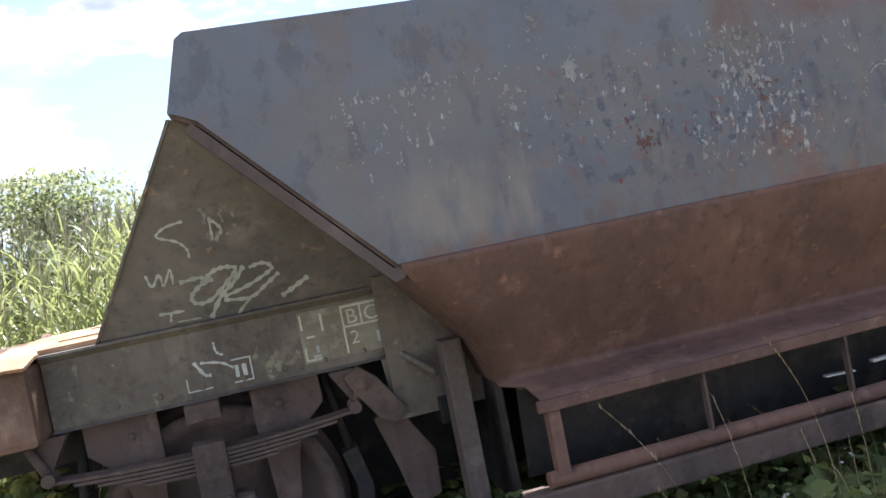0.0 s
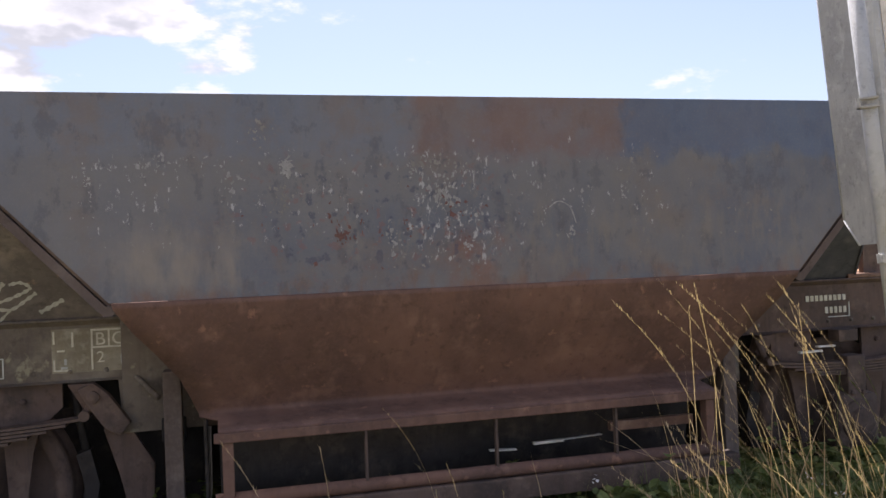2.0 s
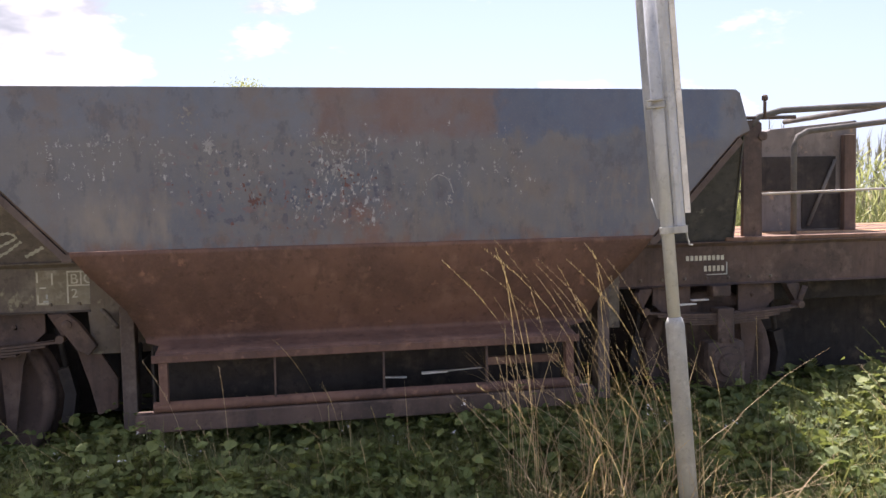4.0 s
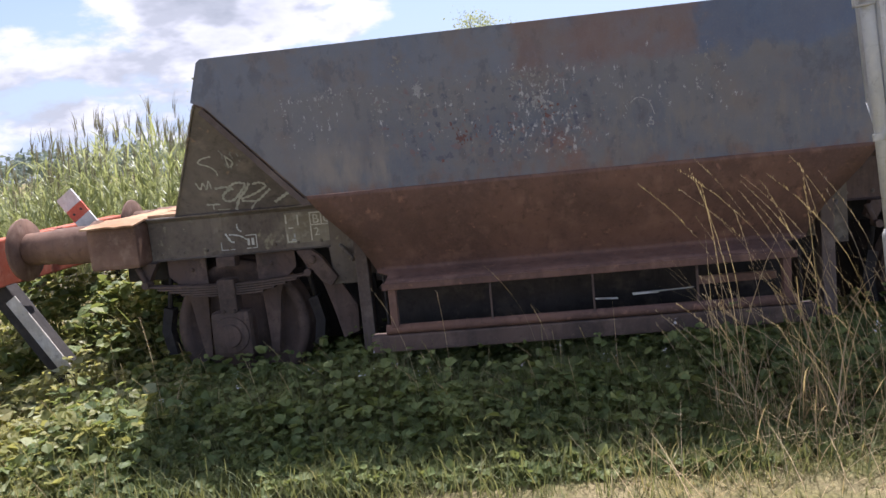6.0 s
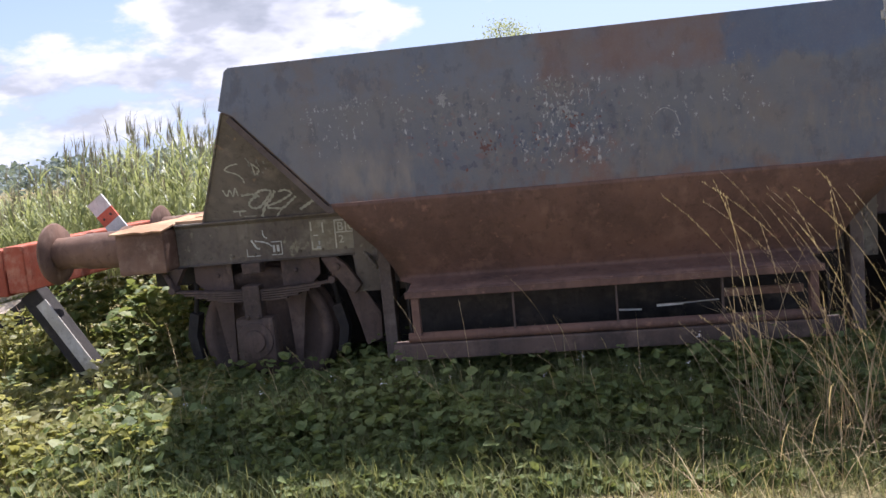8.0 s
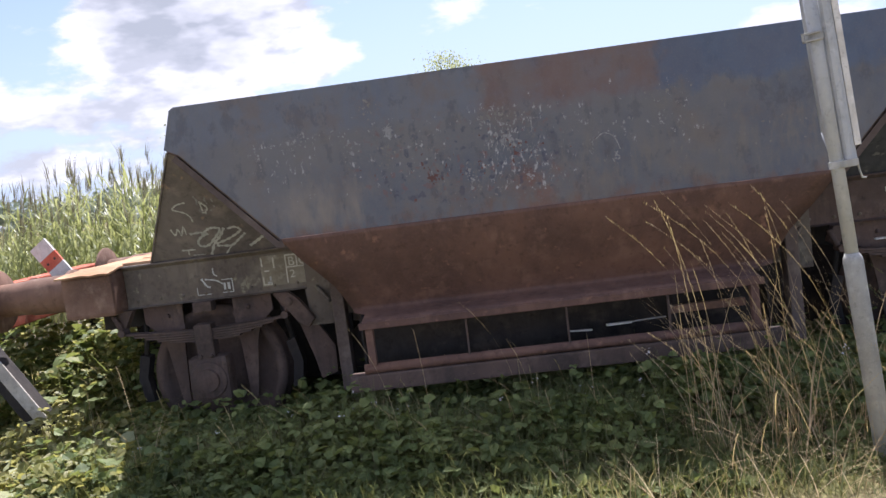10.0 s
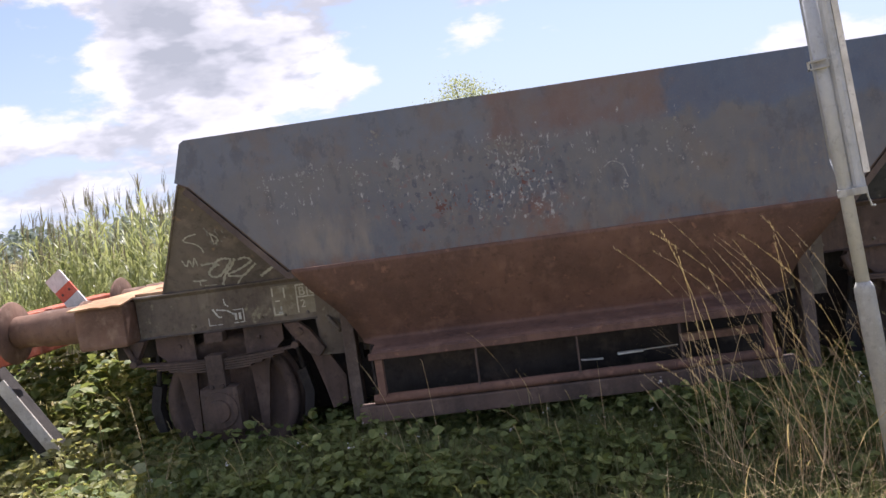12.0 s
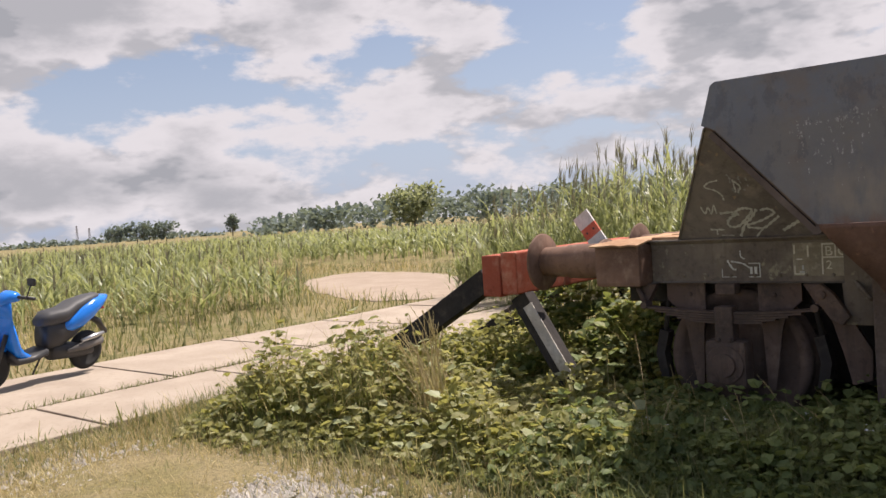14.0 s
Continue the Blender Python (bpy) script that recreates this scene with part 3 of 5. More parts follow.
        bmesh.ops.solidify(bm, geom=bm.faces[:], thickness=0.01)
        part("lower_side", bm, RUST_RED, w, "rust-red sloping lower hopper side")
        g = (lambda y: mirrored(y)) if flip else (lambda y: y)

        def slab(x0, x1, ya, yb, z0, z1, bev, name, mat, label=""):
            q = B()
            a, b = sorted((g(ya), g(yb)))
            box(q, x0, x1, a, b, z0, z1, bev)
            return part(name, q, mat, w, label)

        slab(1.0, 3.55, 0.03, 0.055, 0.645, 0.69, 0.006, "ledge_lip", RUST_RED)
        slab(1.035, 1.085, 0.04, 0.1, 0.4, 0.645, 0.006, "ledge_bracket", RUST_RED)
        slab(3.465, 3.515, 0.04, 0.1, 0.4, 0.645, 0.006, "ledge_bracket", RUST_RED)
        for x in (1.685, 2.325, 2.96):
            slab(x - 0.006, x + 0.006, 0.05, 0.08, 0.4, 0.66, 0.0, "rib", RUST_DARK)
        q = B()
        tube(q, [(1.0, g(0.07), 0.385), (3.55, g(0.07), 0.385)], 0.032, 12)
        part("outlet_bar", q, RUST_RED, w, "rust-red round bar along the outlet")
        slab(0.9, 3.65, 0.03, 0.14, 0.245, 0.352, 0.01, "outlet_beam", RUST_DARK)
        slab(2.98, 3.46, 0.16, 0.2, 0.5, 0.55, 0.006, "locking_bar", RUST_BROWN)
        # black chute sheet: the outlet recess's darkness is put into its colour
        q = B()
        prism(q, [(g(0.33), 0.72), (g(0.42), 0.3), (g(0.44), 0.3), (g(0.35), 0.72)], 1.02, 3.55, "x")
        part("outlet_flap", q, BLACK_IRON_AND_SHADE, w)
        # posts that carry the outlet
        for x0, x1 in ((0.765, 0.85), (3.82, 3.905)):
            q = B()
            ya, yb = sorted((g(0.42), g(0.54)))
            box(q, x0, x1, ya, yb, 0.17, 0.935, 0.008)
            part("outlet_post", q, POST, w, "grey-brown upright steel post")
        for xa, xb in ((0.6, 0.74), (4.02, 3.88)):
            q = B()
            tube(q, [(xa, g(0.66), 0.92), (xb, g(0.5), 0.8)], 0.014, 8)
            part("stay", q, OLIVE, w)

    # frame webs; black end plates and box, added to stand in for shade
    for f in (lambda x: x, lambda x: 4.62 - x):
        a, b = sorted((f(0.56), f(1.02)))
        for y in (0.62, 2.565):
            bm = B()
            box(bm, a, b, y, y + 0.015, 0.62, 1.24, 0.004)
            part("frame_web", bm, OLIVE, w, "olive-brown web plate behind the sole bar's end")
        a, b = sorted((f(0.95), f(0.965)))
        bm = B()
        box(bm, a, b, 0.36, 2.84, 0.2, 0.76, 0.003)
        part("shade_plate", bm, BLACK_IRON_AND_SHADE, w)
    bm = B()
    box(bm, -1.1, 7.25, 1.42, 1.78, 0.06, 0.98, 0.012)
    part("shade_box", bm, BLACK_IRON_AND_SHADE, w, "deep black box standing in for the shade below the wagon")
    # pale strips added for thin bright slits of sunlight in the gear
    for x0, x1, y, z, h, tilt in ((2.346, 2.49, 0.24, 0.443, 0.009, -3), (2.585, 2.75, 0.24, 0.456, 0.014, 1), (2.75, 2.97, 0.24, 0.462, 0.004, 2), (4.464, 4.626, 0.58, 0.763, 0.012, 1), (4.592, 4.72, 0.58, 0.792, 0.011, 0)):
        bm = B()
        box(bm, 0, x1 - x0, 0, 0.03, -h / 2, h / 2, 0.003, pose(x0, y, z, 0, -tilt, 0))
        part("bright_slit_strip", bm, BOARD_WHITE, w, "pale strip standing in for a bright slit of light in the gear")

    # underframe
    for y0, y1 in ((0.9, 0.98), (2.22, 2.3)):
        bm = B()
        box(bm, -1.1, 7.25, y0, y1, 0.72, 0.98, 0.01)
        part("frame_beam", bm, BLACK_IRON_AND_SHADE, w)
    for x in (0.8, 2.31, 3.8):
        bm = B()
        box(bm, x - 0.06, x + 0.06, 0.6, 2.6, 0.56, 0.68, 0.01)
        part("cross_beam", bm, BLACK_IRON_AND_SHADE, w)
    for flip in (False, True):
        g = (lambda y: mirrored(y)) if flip else (lambda y: y)
        for k, (x0, x1) in enumerate(((-0.79, 0.615), (4.0, 7.3))):
            bm = B()
            pts = [(g(0.69), 0.895), (g(0.69), 1.165), (g(0.66), 1.19), (g(0.665), 1.2), (g(0.92), 1.2), (g(0.92), 1.185), (g(0.71), 1.17), (g(0.71), 0.92), (g(0.9), 0.905), (g(0.9), 0.895), (g(0.655), 0.885)]
            prism(bm, pts, x0, x1, "x")
            part("sole_bar", bm, OLIVE if k == 0 else RUST_DARK, w, "mossy channel-steel sole bar" if k == 0 else "")
            # triangular end support plate
            q = B()
            h = (lambda x: x) if k == 0 else (lambda x: 4.62 - x)
            foot = -0.56 if k == 0 else -0.335
            shape = [(foot, 1.2), (foot + (0.49 if k == 0 else 0.275), 1.93), (0.0, 1.9), (0.6, 1.285), (0.615, 1.2)]
            near = [q.verts.new((h(x), g(gusset_y(z)), z)) for x, z in shape]
            back = [q.verts.new((h(x), g(gusset_y(z) + 0.014), z)) for x, z in shape]
            q.faces.new(near), q.faces.new(back[::-1])
            for i in range(5):
                q.faces.new((near[i - 1], near[i], back[i], back[i - 1]))
            bmesh.ops.recalc_face_normals(q, faces=q.faces)
            part("end_support", q, GUSSET if k == 0 else DARK_BLUE, w, "olive-brown gusset plate with white graffiti" if k == 0 else "blue-black gusset plate with worn patches")
            q = B()
            ends = [(foot - 0.012, 1.2), (foot + (0.478 if k == 0 else 0.263), 1.93)]
            rim = [q.verts.new((h(x + dx), g(gusset_y(z) + dy), z)) for x, z in ends for dx, dy in ((0, -0.012), (0.012, -0.012), (0.012, 0.09), (0, 0.09))]
            for i in range(4):
                j = (i + 1) % 4
                q.faces.new((rim[i], rim[j], rim[j + 4], rim[i + 4]))
            q.faces.new(rim[:4]), q.faces.new(rim[4:])
            bmesh.ops.recalc_face_normals(q, faces=q.faces)
            part("support_flange", q, GUSSET if k == 0 else DARK_BLUE, w)
            # weld studs and rivets along the sole bar
            for x in np.arange(x0 + 0.08, min(x1, x0 + 1.35), 0.17):
                q = B()
                lathe(q, [(0.013, 0.0), (0.012, -0.006), (0.006, -0.011)], (x, g(0.69), 0.935), "y", 10)
                part("rivet", q, OLIVE, w)

    # headstock box with buffers
    for k, (x0, x1) in enumerate(((-1.17, -0.8), (7.3, 7.65))):
        bm = B()
        box(bm, x0, x1, 0.5, 2.7, 0.87, 1.185, 0.03)
        part("headstock", bm, RUST_BROWN, w, "rusty brown box-section headstock")
        bm = B()
        n = 12
        rows = []
        for i in range(n + 1):
            y = 0.46 + 2.28 * i / n
            rows.append([bm.verts.new((x0 - 0.02 + (x1 - x0 + 0.03) * j / 6, y, 1.192 + 0.012 * noise.noise((j * 1.1, i * 0.8, k)) + (-0.02 if i in (0, n) else 0))) for j in range(7)])
        for a, b in zip(rows, rows[1:]):
            for j in range(6):
                bm.faces.new((a[j], a[j + 1], b[j + 1], b[j]))
        bmesh.ops.recalc_face_normals(bm, faces=bm.faces)
        bmesh.ops.solidify(bm, geom=bm.faces[:], thickness=-0.012)
        part("cover_plate", bm, RUST_DECK, w, "sand-coloured rusty cover plate")
        for y in (0.725, 2.475):
            s, xb = (-1, x0) if k == 0 else (1, x1)
            bm = B()
            lathe(bm, [(0.1, 0), (0.17, 0.0), (0.17, s * 0.03), (0.14, s * 0.035), (0.135, s * 0.34), (0.125, s * 0.35), (0.12, s * 0.57), (0.1, s * 0.59)], (xb, y, 1.055), "x", 28)
            buffer = part("buffer", bm, RUST_BROWN, w, "rusted tubular buffer", True)
            bm = B()
            lathe(bm, [(0.1, s * 0.585), (0.228, s * 0.595), (0.236, s * 0.607), (0.228, s * 0.62), (0.12, s * 0.635), (0.02, s * 0.64)], (xb, y, 1.055), "x", 40)
            part("buffer_head", bm, RUST_BROWN, buffer, "round steel buffer head", True)
    # end decks
    bm = B()
    for i in range(5):
        box(bm, -0.8, -0.5, 0.72 + 0.36 * i, 1.06 + 0.36 * i, 1.2, 1.222 + 0.006 * (i % 2), 0.004)
    part("end_deck", bm, RUST_DECK, w, "sand-coloured rusty deck plates")
    for i in range(7):
        bm = B()
        box(bm, 4.9, 7.62, 0.66 + 0.27 * i, 0.915 + 0.27 * i, 1.202, 1.228 + 0.004 * (i % 3), 0.005)
        part("plank", bm, RUST_DECK if i % 2 else RUST_BROWN, w)

    # railing, brake column and housing on the end platform
    bm = B()
    prism(bm, [(5.07, 1.2), (5.075, 2.05), (5.1, 2.075), (5.19, 2.075), (5.215, 2.05), (5.22, 1.2)], 0.72, 0.76)
    part("platform_post", bm, RUST_DARK, w)
    bm = B()
    tube(bm, [(5.14, 0.74, 2.03), (5.2, 0.74, 2.1), (5.4, 0.76, 2.15), (6.3, 0.8, 2.2), (6.36, 1.0, 2.2), (6.36, 2.2, 2.2)], 0.024, 10)
    part("handrail", bm, GREY_STEEL, w)
    bm = B()
    tube(bm, [(5.53, 0.8, 1.22), (5.53, 0.8, 1.88), (5.56, 0.8, 1.96), (5.64, 0.8, 2.0), (6.3, 0.8, 2.07)], 0.022, 12)
    part("handrail", bm, GREY_STEEL, w)
    bm = B()
    tube(bm, [(5.2, 0.76, 1.535), (6.34, 0.8, 1.56)], 0.009, 8)
    part("guard_bar", bm, PALE_WOOD, w, "thin pale guard bar")
    bm = B()
    tube(bm, [(5.24, 0.72, 2.08), (5.24, 0.72, 2.24)], 0.012, 8)
    lathe(bm, [(0.012, 2.215), (0.022, 2.225), (0.022, 2.25), (0.01, 2.26)], (5.24, 0.72, 0), "z", 12)
    tube(bm, [(4.95, 0.74, 2.09), (5.5, 0.74, 2.1)], 0.014, 8)
    part("brake_handle", bm, RUST_DARK, w)
    for z in (1.56, 1.82):
        bm = B()
        tube(bm, [(4.86, 0.78, z), (5.1, 0.76, z)], 0.011, 8)
        part("rung", bm, RUST_DARK, w)
    for x, z in ((5.07, 2.0), (5.22, 1.96)):
        bm = B()
        lathe(bm, [(0.02, 0.7), (0.034, 0.705), (0.034, 0.74), (0.02, 0.745)], (x, 0, z), "y", 14)
        part("pivot", bm, RUST_DARK, w)
    bm = B()
    prism(bm, [(5.47, 1.23), (5.47, 2.0), (5.6, 2.05), (6.36, 2.12), (6.36, 1.23)], 1.2, 1.4, "y", 0.012)
    housing = part("equipment_housing", bm, GUSSET, w, "brown-grey sheet-steel housing on the end platform")
    for x0, x1, z0, z1 in ((5.5, 5.76, 1.56, 1.83), (5.8, 6.16, 1.56, 1.83), (5.86, 6.2, 1.25, 1.53)):
        bm = B()
        box(bm, x0, x1, 1.185, 1.197, z0, z1, 0.004)
        part("recessed_panel", bm, BLACK_IRON_AND_SHADE, housing, "dark sheet panel")
    bm = B()
    box(bm, 6.2, 6.3, 1.13, 1.183, 1.23, 2.0, 0.008)
    part("corner_post", bm, RUST_DARK, housing)
    bm = B()
    tube(bm, [(5.9, 1.165, 1.28), (6.14, 1.165, 1.8)], 0.014, 8)
    part("stay", bm, GREY_STEEL, housing)

    # running gear
    for x in (-0.213, 4.833):
        axle = B()
        tube(axle, [(x, 0.5, 0.33), (x, 2.7, 0.33)], 0.075, 16)
        wheelset = part("wheelset", axle, RUST_DARK, w)
        for y, s in ((0.85, -1), (2.35, 1)):
            bm = B()
            lathe(bm, [(0.09, s * 0.1), (0.14, s * 0.09), (0.17, s * 0.05), (0.3, s * 0.015), (0.41, s * 0.03), (0.425, s * 0.06), (0.495, s * 0.065), (0.5, 0.0), (0.505, -s * 0.045), (0.53, -s * 0.05), (0.525, -s * 0.075), (0.42, -s * 0.07), (0.41, -s * 0.03), (0.2, -s * 0.05), (0.1, -s * 0.08)], (x, y, 0.33), "y", 48)
            part("wheel", bm, RUST_DARK, wheelset, "rusted spokeless steel wheel", True)
        for flip in (False, True):
            g = (lambda y: mirrored(y)) if flip else (lambda y: y)
            for q in (-1, 1):
                bm = B()
                leg = [(0.19, 0.89), (0.48, 0.89), (0.48, 0.76), (0.37, 0.66), (0.34, 0.55), (0.28, 0.14), (0.23, 0.14), (0.21, 0.55), (0.19, 0.7)]
                prism(bm, [(x + q * a, b) for a, b in leg], *sorted((g(0.71), g(0.73))))
                part("axle_guard", bm, RUST_DARK, w, "rusted axle guard plate")
            bm = B()
            box(bm, x - 0.07, x + 0.07, *sorted((g(0.6), g(0.7))), 0.81, 0.885, 0.008)
            part("spring_stop", bm, RUST_DARK, w)
            for bx, bz in ((-0.04, 0.5), (0.04, 0.5), (-0.3, 0.8), (0.3, 0.8)):
                bm = B()
                lathe(bm, [(0.018, 0.0), (0.016, -0.012 if not flip else 0.012), (0.006, -0.016 if not flip else 0.016)], (x + bx, g(0.705 if abs(bx) > 0.1 else 0.54), bz), "y", 6)
                part("bolt", bm, RUST_DARK, w)
            bm = B()
            box(bm, x - 0.15, x + 0.15, *sorted((g(0.53), g(0.7))), 0.16, 0.5, 0.05)
            axle_box = part("axle_box", bm, RUST_DARK, w, "rusted cast axle box")
            bm = B()
            lathe(bm, [(0.135, 0.0), (0.13, -0.012 if not flip else 0.012), (0.085, -0.018 if not flip else 0.018), (0.08, -0.04 if not flip else 0.04), (0.02, -0.045 if not flip else 0.045)], (x, g(0.53), 0.33), "y", 24)
            part("cap", bm, RUST_DARK, axle_box)
            bm = B()
            box(bm, x - 0.065, x + 0.065, *sorted((g(0.54), g(0.66))), 0.47, 0.73, 0.012)
            part("spring_buckle", bm, RUST_DARK, w)
            for i in range(5):
                bm = B()
                half = 0.6 - 0.085 * i
                z = 0.68 - 0.017 * i
                for k in range(10):
                    xa, xb = -half + 2 * half * k / 10, -half + 2 * half * (k + 1) / 10
                    za, zb = 0.03 * (xa / 0.6) ** 2, 0.03 * (xb / 0.6) ** 2
                    prism(bm, [(x + xa, z + za), (x + xb, z + zb), (x + xb, z + zb + 0.013), (x + xa, z + za + 0.013)], *sorted((g(0.56), g(0.65))))
                part("leaf_spring", bm, RUST_DARK, w)
            for s in (-1, 1):
                bm = B()
                tube(bm, [(x + s * 0.6, g(0.6), 0.72), (x + s * 0.66, g(0.6), 0.86)], 0.02, 8)
                lathe(bm, [(0.026, -0.05), (0.026, 0.05)], (x + s * 0.6, g(0.6), 0.73), "y", 16)
                part("shackle", bm, RUST_DARK, w)
                bm = B()
                prism(bm, [(x + s * 0.52, 0.88), (x + s * 0.62, 0.88), (x + s * 0.66, 0.78), (x + s * 0.6, 0.74)], *sorted((g(0.62), g(0.69))))
                part("spring_bracket", bm, RUST_DARK, w)
                # shade is put into the shoes' black colour so they recede
                bm = B()
                prism(bm, [(x + s * 0.52, 0.5), (x + s * 0.56, 0.34), (x + s * 0.53, 0.16), (x + s * 0.6, 0.16), (x + s * 0.63, 0.34), (x + s * 0.59, 0.52)], *sorted((g(0.78), g(0.88))))
                tube(bm, [(x + s * 0.58, g(0.83), 0.4), (x + s * 0.5, g(0.83), 0.9)], 0.02, 8)
                part("brake_shoe", bm, BLACK_IRON_AND_SHADE, w)

    # brake rigging beside the sole bar's end
    bm = B()
    prism(bm, [(0.36, 0.86), (0.43, 0.89), (0.5, 0.83), (0.6, 0.68), (0.55, 0.62), (0.48, 0.66), (0.4, 0.78)], 0.56, 0.62, "y", 0.008)
    lathe(bm, [(0.015, 0.54), (0.03, 0.545), (0.03, 0.56), (0.015, 0.56)], (0.43, 0, 0.82), "y", 12)
    part("spring_shackle", bm, RUST_DARK, w, "heavy slanting spring shackle")
    bm = B()
    prism(bm, [(0.46, 0.64), (0.56, 0.69), (0.7, 0.45), (0.69, 0.26), (0.57, 0.22), (0.53, 0.4)], 0.66, 0.7, "y", 0.008)
    part("brake_hanger", bm, RUST_DARK, w, "rusted brake hanger plate")
    bm = B()
    prism(bm, [(0.54, 0.885), (0.62, 0.885), (0.64, 0.78), (0.58, 0.72), (0.55, 0.74)], 0.64, 0.655)
    part("gusset", bm, OLIVE, w)

    # marking fields and remains of lettering
    field = B()
    box(field, 0.228, 0.595, 0.6875, 0.69, 0.93, 1.15)
    panel = part("marking_panel", field, LABEL_PALE, w, "pale weathered marking panel on the sole bar")
    for x0, x1, z0, z1 in ((0.236, 0.242, 1.077, 1.137), (0.413, 0.588, 1.135, 1.142), (0.413, 0.419, 1.055, 1.135), (0.493, 0.499, 1.055, 1.135), (0.581, 0.588, 0.955, 1.135),
                           (0.42, 0.58, 1.049, 1.055), (0.412, 0.418, 0.942, 1.05), (0.243, 0.314, 0.94, 0.946), (0.236, 0.242, 0.941, 0.996), (0.254, 0.287, 1.038, 1.044), (0.322, 0.329, 1.06, 1.13)):
        q = B()
        box(q, x0 - 0.0015, x1 + 0.0015, 0.685, 0.6872, z0 - 0.0015, z1 + 0.0015)
        part("grid_line", q, YELLOWED, panel)
    lettering("B", 0.43, 0.6865, 1.063, 0.09, YELLOWED, w)
    lettering("C", 0.508, 0.6865, 1.063, 0.09, YELLOWED, w)
    lettering("2", 0.435, 0.6865, 0.975, 0.08, YELLOWED, w)

    def bar(x0, x1, z0, z1, mat=WHITE_PAINT):
        q = B()
        box(q, x0, x1, 0.685, 0.69, z0, z1)
        part("marking_bar", q, mat, w)

    for x0, z0, dx, dz in ((0.55, 0.96, 0.012, 0.05), (0.27, 0.95, 0.03, 0.012), (0.285, 0.97, 0.012, 0.03)):
        bar(x0, x0 + dx, z0, z0 + dz)
    for x0, x1, z0, z1 in ((-0.26, -0.255, 0.925, 0.98), (-0.26, -0.16, 0.922, 0.928), (-0.07, 0.01, 0.922, 0.928), (0.004, 0.01, 0.925, 1.02), (-0.07, 0.01, 1.016, 1.022), (-0.06, -0.045, 0.945, 0.995), (-0.03, -0.012, 0.945, 0.995)):
        bar(x0, x1, z0, z1)
    for i in range(9):
        bar(4.6 + 0.034 * i, 4.622 + 0.034 * i, 1.065, 1.1, YELLOWED)
    for i in range(5):
        bar(4.74 + 0.034 * i, 4.76 + 0.034 * i, 0.985, 1.025, YELLOWED)
    bar(4.76, 4.92, 0.958, 0.964)
    bar(4.915, 4.922, 0.96, 1.05)

    def spray_line(pts, width, y=None):
        q = B()
        stroke(q, pts, width, y or (lambda z: gusset_y(z) - 0.004))
        part("graffiti_stroke", q, WHITE_PAINT, w, "white sprayed stroke")

    spray_line([(-0.121, 1.601), (-0.189, 1.59), (-0.225, 1.562), (-0.16, 1.533), (-0.13, 1.497), (-0.131, 1.464)], 0.013)
    spray_line([(-0.307, 1.429), (-0.295, 1.382), (-0.257, 1.424), (-0.252, 1.377), (-0.213, 1.435), (-0.216, 1.377)], 0.013)
    spray_line([(-0.193, 1.377), (-0.114, 1.382), (-0.099, 1.365)], 0.02)
    spray_line([(-0.065, 1.367), (-0.12, 1.35), (-0.162, 1.313), (-0.152, 1.282), (-0.094, 1.284), (-0.018, 1.34), (0.03, 1.389), (-0.012, 1.404), (-0.06, 1.396), (-0.111, 1.358)], 0.022)
    spray_line([(0.061, 1.394), (0.008, 1.337), (-0.053, 1.288), (-0.108, 1.208)], 0.024)
    spray_line([(-0.04, 1.287), (0.042, 1.306), (0.126, 1.339), (0.17, 1.367), (0.134, 1.392), (0.081, 1.384)], 0.02)
    spray_line([(-0.043, 1.273), (0.062, 1.262), (0.134, 1.302), (0.192, 1.34)], 0.02)
    spray_line([(0.062, 1.262), (-0.001, 1.202)], 0.016)
    spray_line([(0.188, 1.24), (0.25, 1.271), (0.307, 1.301)], 0.026)
    spray_line([(-0.303, 1.266), (-0.204, 1.262)], 0.016)
    spray_line([(-0.257, 1.261), (-0.267, 1.225)], 0.014)
    spray_line([(-0.239, 1.222), (-0.146, 1.218)], 0.007)
    spray_line([(-0.218, 1.043), (-0.183, 0.985), (-0.157, 0.977)], 0.018, 0.6862)
    spray_line([(-0.192, 1.035), (-0.112, 1.019), (-0.062, 0.986)], 0.014, 0.6862)
    spray_line([(-0.125, 1.109), (-0.121, 1.068), (-0.096, 1.049)], 0.012, 0.6862)
    spray_line([(-0.023, 1.599), (-0.031, 1.513)], 0.014)
    spray_line([(-0.017, 1.587), (0.01, 1.547), (-0.021, 1.512)], 0.016)
    for i in range(11):
        x, z = -0.07 + 0.15 * R.random(), 1.5 + 0.16 * R.random()
        spray = B()
        stroke(spray, [(x, z), (x + R.uniform(-0.02, 0.02), z - R.uniform(0.01, 0.035))], R.uniform(0.008, 0.022), lambda z: gusset_y(z) - 0.004)
        part("paint_flake", spray, DULL_WHITE, w)
    arc = B()
    stroke(arc, [(2.62, 1.66), (2.67, 1.69), (2.73, 1.66), (2.76, 1.58)], 0.008, -0.003)
    part("paint_arc", arc, DULL_WHITE, w)
    rr = np.random.default_rng(11)
    faded_red = RED_FLAKES
    flakes = {m.name: (m, B()) for m in (DULL_WHITE, PALE_FLAKES, RED_FLAKES)}
